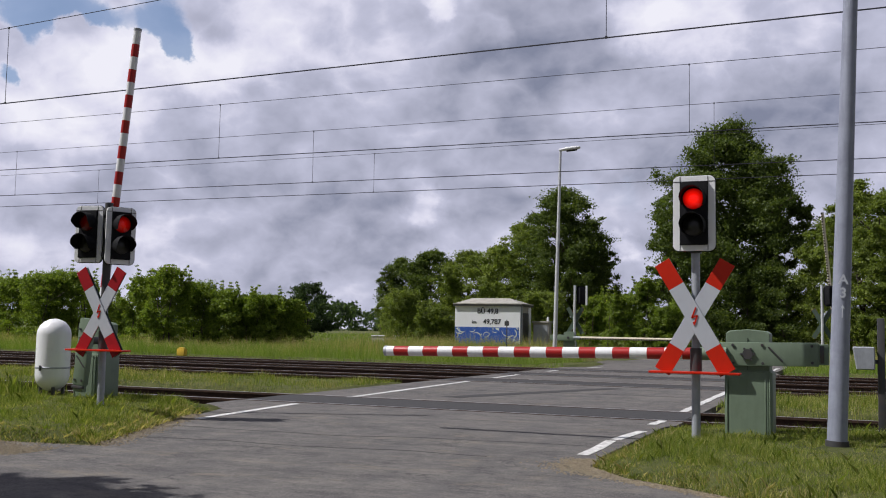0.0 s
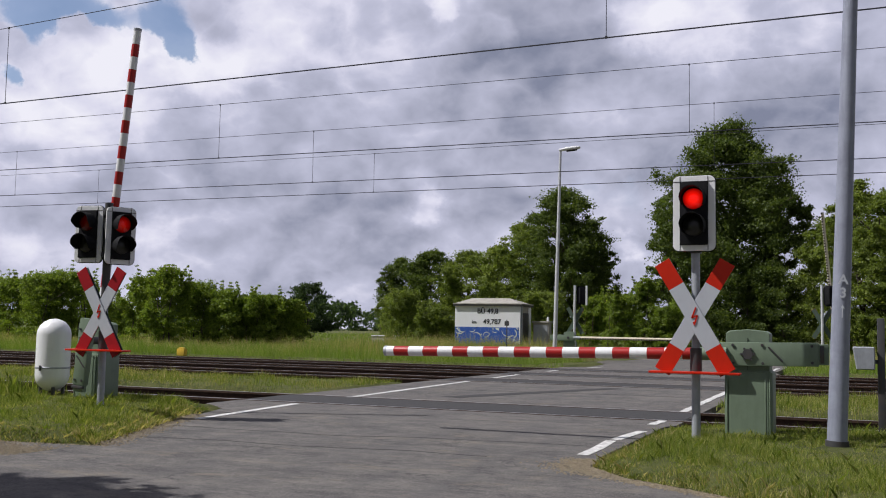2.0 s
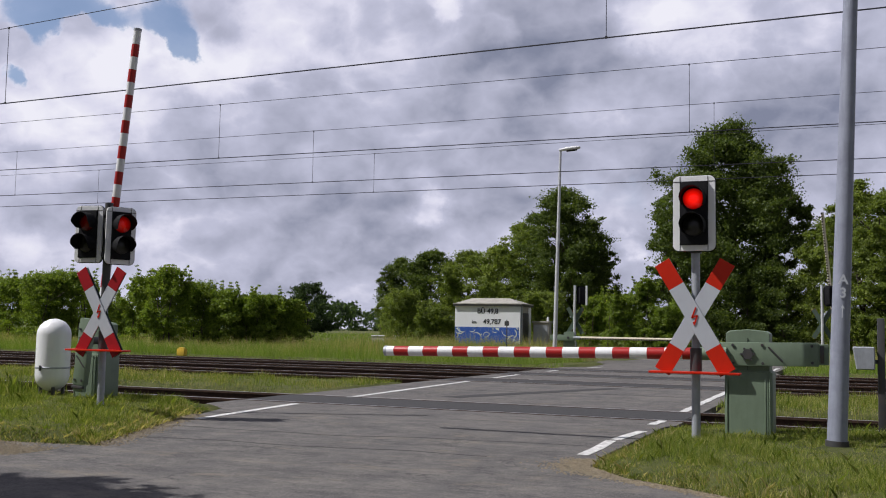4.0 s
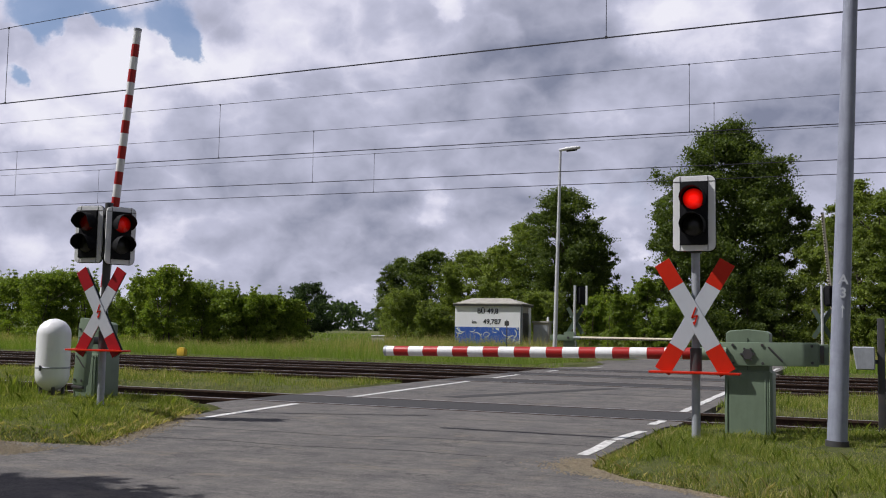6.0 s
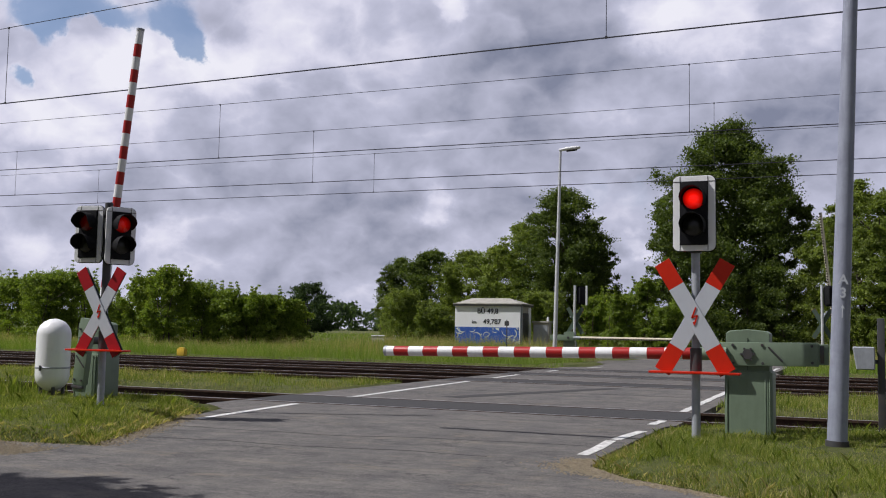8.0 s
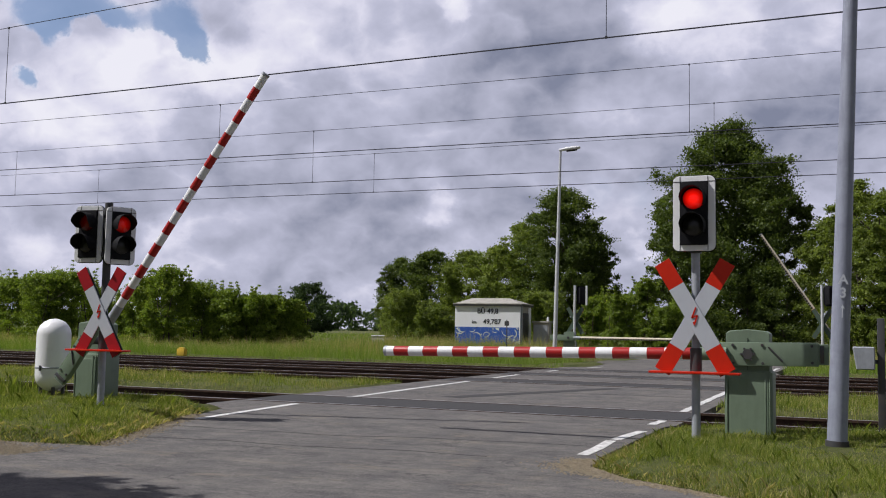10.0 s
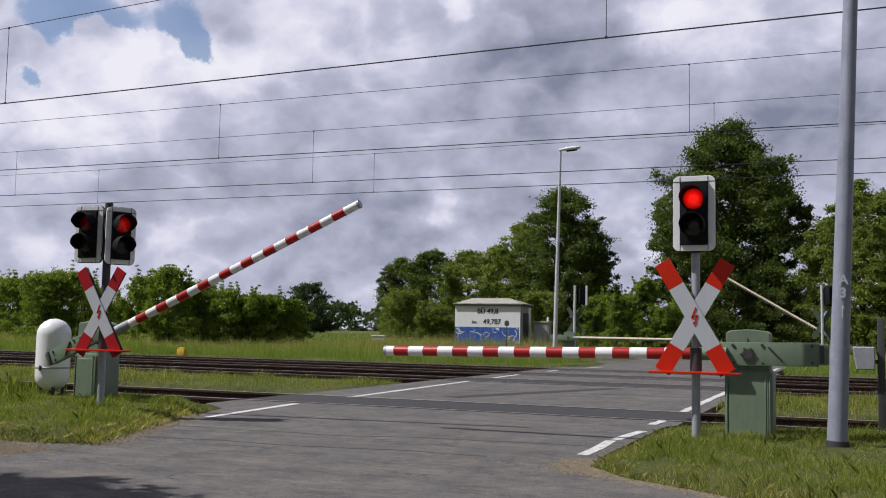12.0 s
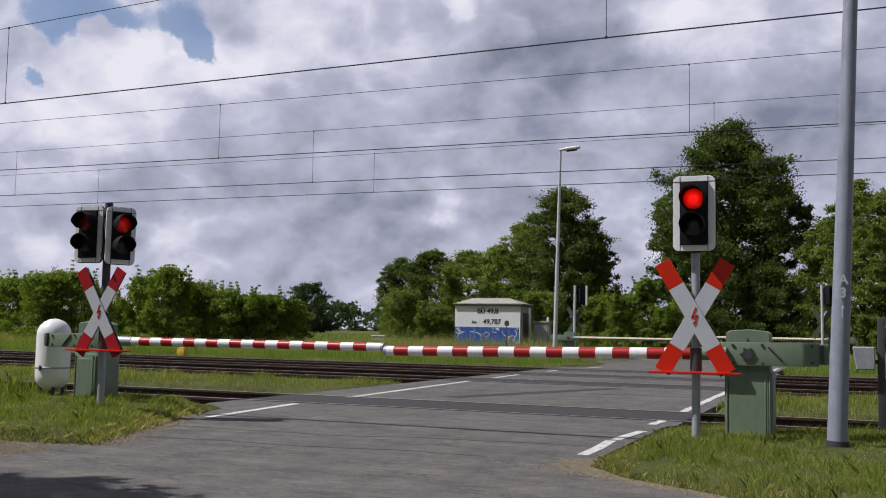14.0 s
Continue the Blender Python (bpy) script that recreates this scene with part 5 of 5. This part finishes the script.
blades("seed_heads", "tall pale grass before the equipment shed", 9000, (-22, -12.0), (40.5, 46.8), off_road, 0.45, 0.95, 0.018, GRASS_DRY, 61, 0.5, 0.3, plain=True)
blades("tall_grass", "tall meadow grass before the equipment shed", 12000, (-23, -12.0), (40.0, 46.8), off_road, 0.40, 0.80, 0.018, GRASS_TALL, 62, 0.5, 0.3, plain=True)
blades("meadow_grass", "pale meadow grass in the distant field", 40000, (-190, 10), (62.0, 170.0), off_road, 0.3, 0.6, 0.07, GRASS_TALL, 9, 0.5, 1.2, plain=True)

blades("tall_weeds", "tall uncut weeds beside the white container", 6000, (-13.5, -10.45), (8.8, 11.4), lambda x, y: x < -10.3, 0.15, 0.40, 0.007, GRASS, 43, 0.5, 0.12)

# ---- car ----
def build_car():
    th = thing("car", pose(-138.6, 290, 0.05), "small white van driving on the distant road", "car")
    side = [(-2.1, 0.35), (2.1, 0.35), (2.15, 0.8), (2.0, 1.75), (0.2, 1.85), (-0.7, 1.75), (-1.2, 1.1), (-2.1, 0.9)]
    part("body", plate(side, -0.85, 0.85, 0.08), WHITE, th, "white van body")
    part("window", plate([(-0.95, 1.15), (-0.6, 1.62), (0.3, 1.68), (0.3, 1.15)], -0.875, -0.855), LENS_DARK, th, "dark side window")
    part("window", plate([(0.45, 1.15), (0.45, 1.68), (1.5, 1.65), (1.55, 1.15)], -0.875, -0.855), LENS_DARK, th, "dark side window")
    for x in (-1.3, 1.35):
        for y in (-0.80, 0.80):
            wl = rod((x, y - 0.1, 0.3), (x, y + 0.1, 0.3), 0.32, seg=18)
            part("wheel", wl, BLACK, th, "black wheel")
    return th


car = build_car()
blades("straw", "pale straw lying along the road's edge", 9000, (-8.0, -6.2), (7.6, 10.4), lambda x, y: np.abs(left_edge(y) - x - 0.02) < 0.16 + 0.12 * np.sin(y * 3.1) * np.sin(y * 1.3), 0.010, 0.030, 0.009, GRASS_DRY, 51, 6.0, plain=True)
blades("straw", "pale straw lying along the road's edge", 9000, (-2.3, -0.2), (6.2, 9.2), lambda x, y: np.abs(x - right_edge(y) - 0.04) < 0.20 + 0.12 * np.sin(y * 4.0), 0.010, 0.030, 0.007, GRASS_DRY, 52, 6.0, plain=True)
blades("dry_grass", "straw along the road's edge", 8000, (-8.2, -6.2), (6.9, 11.0), lambda x, y: (left_edge(y) - x > -0.10) & (left_edge(y) - x < 0.4) & (y > 6.98), 0.02, 0.10, 0.009, GRASS_DRY, 14, 2.0)
blades("dry_grass", "straw along the road's edge", 7000, (-14, -6.3), (6.6, 7.5), lambda x, y: y > 6.7, 0.02, 0.09, 0.009, GRASS_DRY, 17, 2.0)
blades("dry_grass", "straw along the road's edge", 9000, (-2.2, 1.3), (6.0, 10.5), lambda x, y: (x - right_edge(y) > 0.0) & (x - right_edge(y) < 0.40), 0.03, 0.11, 0.007, GRASS_DRY, 15, 1.6)


def build_bird():
    """A swift that crosses high over the road."""
    th = thing("bird", pose(0, 20, 7), "small dark swift in flight", "bird")
    body = lathe([(0.004, -0.075), (0.016, -0.05), (0.024, -0.01), (0.022, 0.03), (0.016, 0.055), (0.005, 0.078)], 12)
    bmesh.ops.rotate(body, verts=body.verts[:], cent=(0, 0, 0), matrix=Matrix.Rotation(radians(-90), 3, "Y"))
    part("body", body, BLACK, th, "dark slender body")
    for s in (-1, 1):
        w = slab([(-0.03, s * 0.01), (0.02, s * 0.012), (0.06, s * 0.09), (0.085, s * 0.15), (0.045, s * 0.11), (0.01, s * 0.06)], -0.002, 0.002)
        part("wing", w, BLACK, th, "narrow dark wing", pose(0, 0, 0.012, s * 16, 0, 0))
    part("tail", slab([(0.06, -0.008), (0.13, -0.022), (0.10, 0.0), (0.13, 0.022), (0.06, 0.008)], -0.002, 0.002), BLACK, th, "forked dark tail")
    return th


bird = build_bird()

# ---- sky backdrop ----
def build_sky():
    m = bpy.data.materials.new("cloudy_sky")
    m.use_nodes = True
    k = Nodes(m.node_tree)
    em = m.node_tree.nodes.new("ShaderNodeEmission")
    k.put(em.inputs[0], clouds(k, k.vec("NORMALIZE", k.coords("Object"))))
    em.inputs[1].default_value = 1.0
    m.node_tree.links.new(em.outputs[0], m.node_tree.nodes.new("ShaderNodeOutputMaterial").inputs[0])
    bm = bmesh.new()
    R, na, ne = 4300, 40, 16
    az0 = math.atan2(0.923, -0.3766)
    grid = []
    for i in range(na + 1):
        a = az0 + radians(-62 + 124 * i / na)
        grid.append([bm.verts.new((R * math.cos(a) * math.cos(e), R * math.sin(a) * math.cos(e), R * math.sin(e))) for e in (radians(-1.5 + 40 * j / ne) for j in range(ne + 1))])
    for a, b in zip(grid, grid[1:]):
        for j in range(ne):
            bm.faces.new((a[j], a[j + 1], b[j + 1], b[j]))
    smooth(bm, 180)
    return tagged(part("backdrop", bm, m), "drifting grey and white cumulus clouds with blue gaps", "sky", kind="structure")


sky_dome = build_sky()


# ---- what moves ----
def motions():
    def arm_rows(side, rows):
        return [(t, pose(0, 0, 0.80, 0, -side * a, 0)) for t, a in rows]

    walk(near_left_arm, arm_rows(1, [(0, 84.0), (7.6, 84.0), (7.85, 83.9), (8.0, 83.4), (8.2, 81.2), (8.5, 76.8), (9.0, 69.3), (9.5, 61.7), (10.0, 54.0), (10.3, 49.3), (10.5, 46.3), (11.0, 38.8),
                                     (11.5, 31.7), (12.0, 24.0), (12.5, 16.3), (13.0, 7.6), (13.2, 4.2), (13.4, 1.3), (13.55, 0.2), (13.7, 0.1), (14.0, 0.1)]))
    walk(far_right_arm, arm_rows(-1, [(0, 85.0), (7.6, 85.0), (7.9, 84.7), (8.2, 82.3), (9.0, 70.5), (10.0, 56.5), (10.5, 49.5), (11.0, 43.2), (11.5, 37.0), (12.0, 30.6), (12.5, 23.8), (13.0, 16.0), (13.5, 7.0), (13.8, 1.8), (13.95, 0.3), (14.0, 0.2)]))
    walk(near_right_arm, arm_rows(-1, [(0, -0.9), (14, -0.9)]))
    walk(far_left_arm, arm_rows(1, [(0, 0.0), (14, 0.0)]))
    walk(car, [(t, pose(-138.6 - 28.0 * (t - 12.3), 290, 0.05)) for t in (0, 7, 14)])
    walk(bird, [(t, pose(*p)) for t, p in (
        (0, (120.0, 276.0, 20.9)), (5, (16.5, 184.0, 15.1)), (6, (-3.8, 115.0, 13.1)), (6.5, (-8.3, 75.9, 13.3)), (6.8, (-9.8, 63.2, 14.8)), (6.9, (-10.2, 59.8, 15.5)),
        (7.0, (-10.6, 55.2, 15.7)), (7.1, (-10.9, 49.4, 15.2)), (7.2, (-12.5, 44.8, 15.0)), (7.3, (-14.3, 41.4, 14.8)), (7.4, (-16.5, 39.1, 15.6)), (7.7, (-25.7, 34.5, 19.8)), (14, (-511.9, 34.5, 281.5)))])
    walk(sky_dome, [(0, pose(0, 0, 0, 0, 0, 0.6)), (7, pose(0, 0, 0, 0, 0, 0.0)), (14, pose(0, 0, 0, 0, 0, -0.6))])


motions()
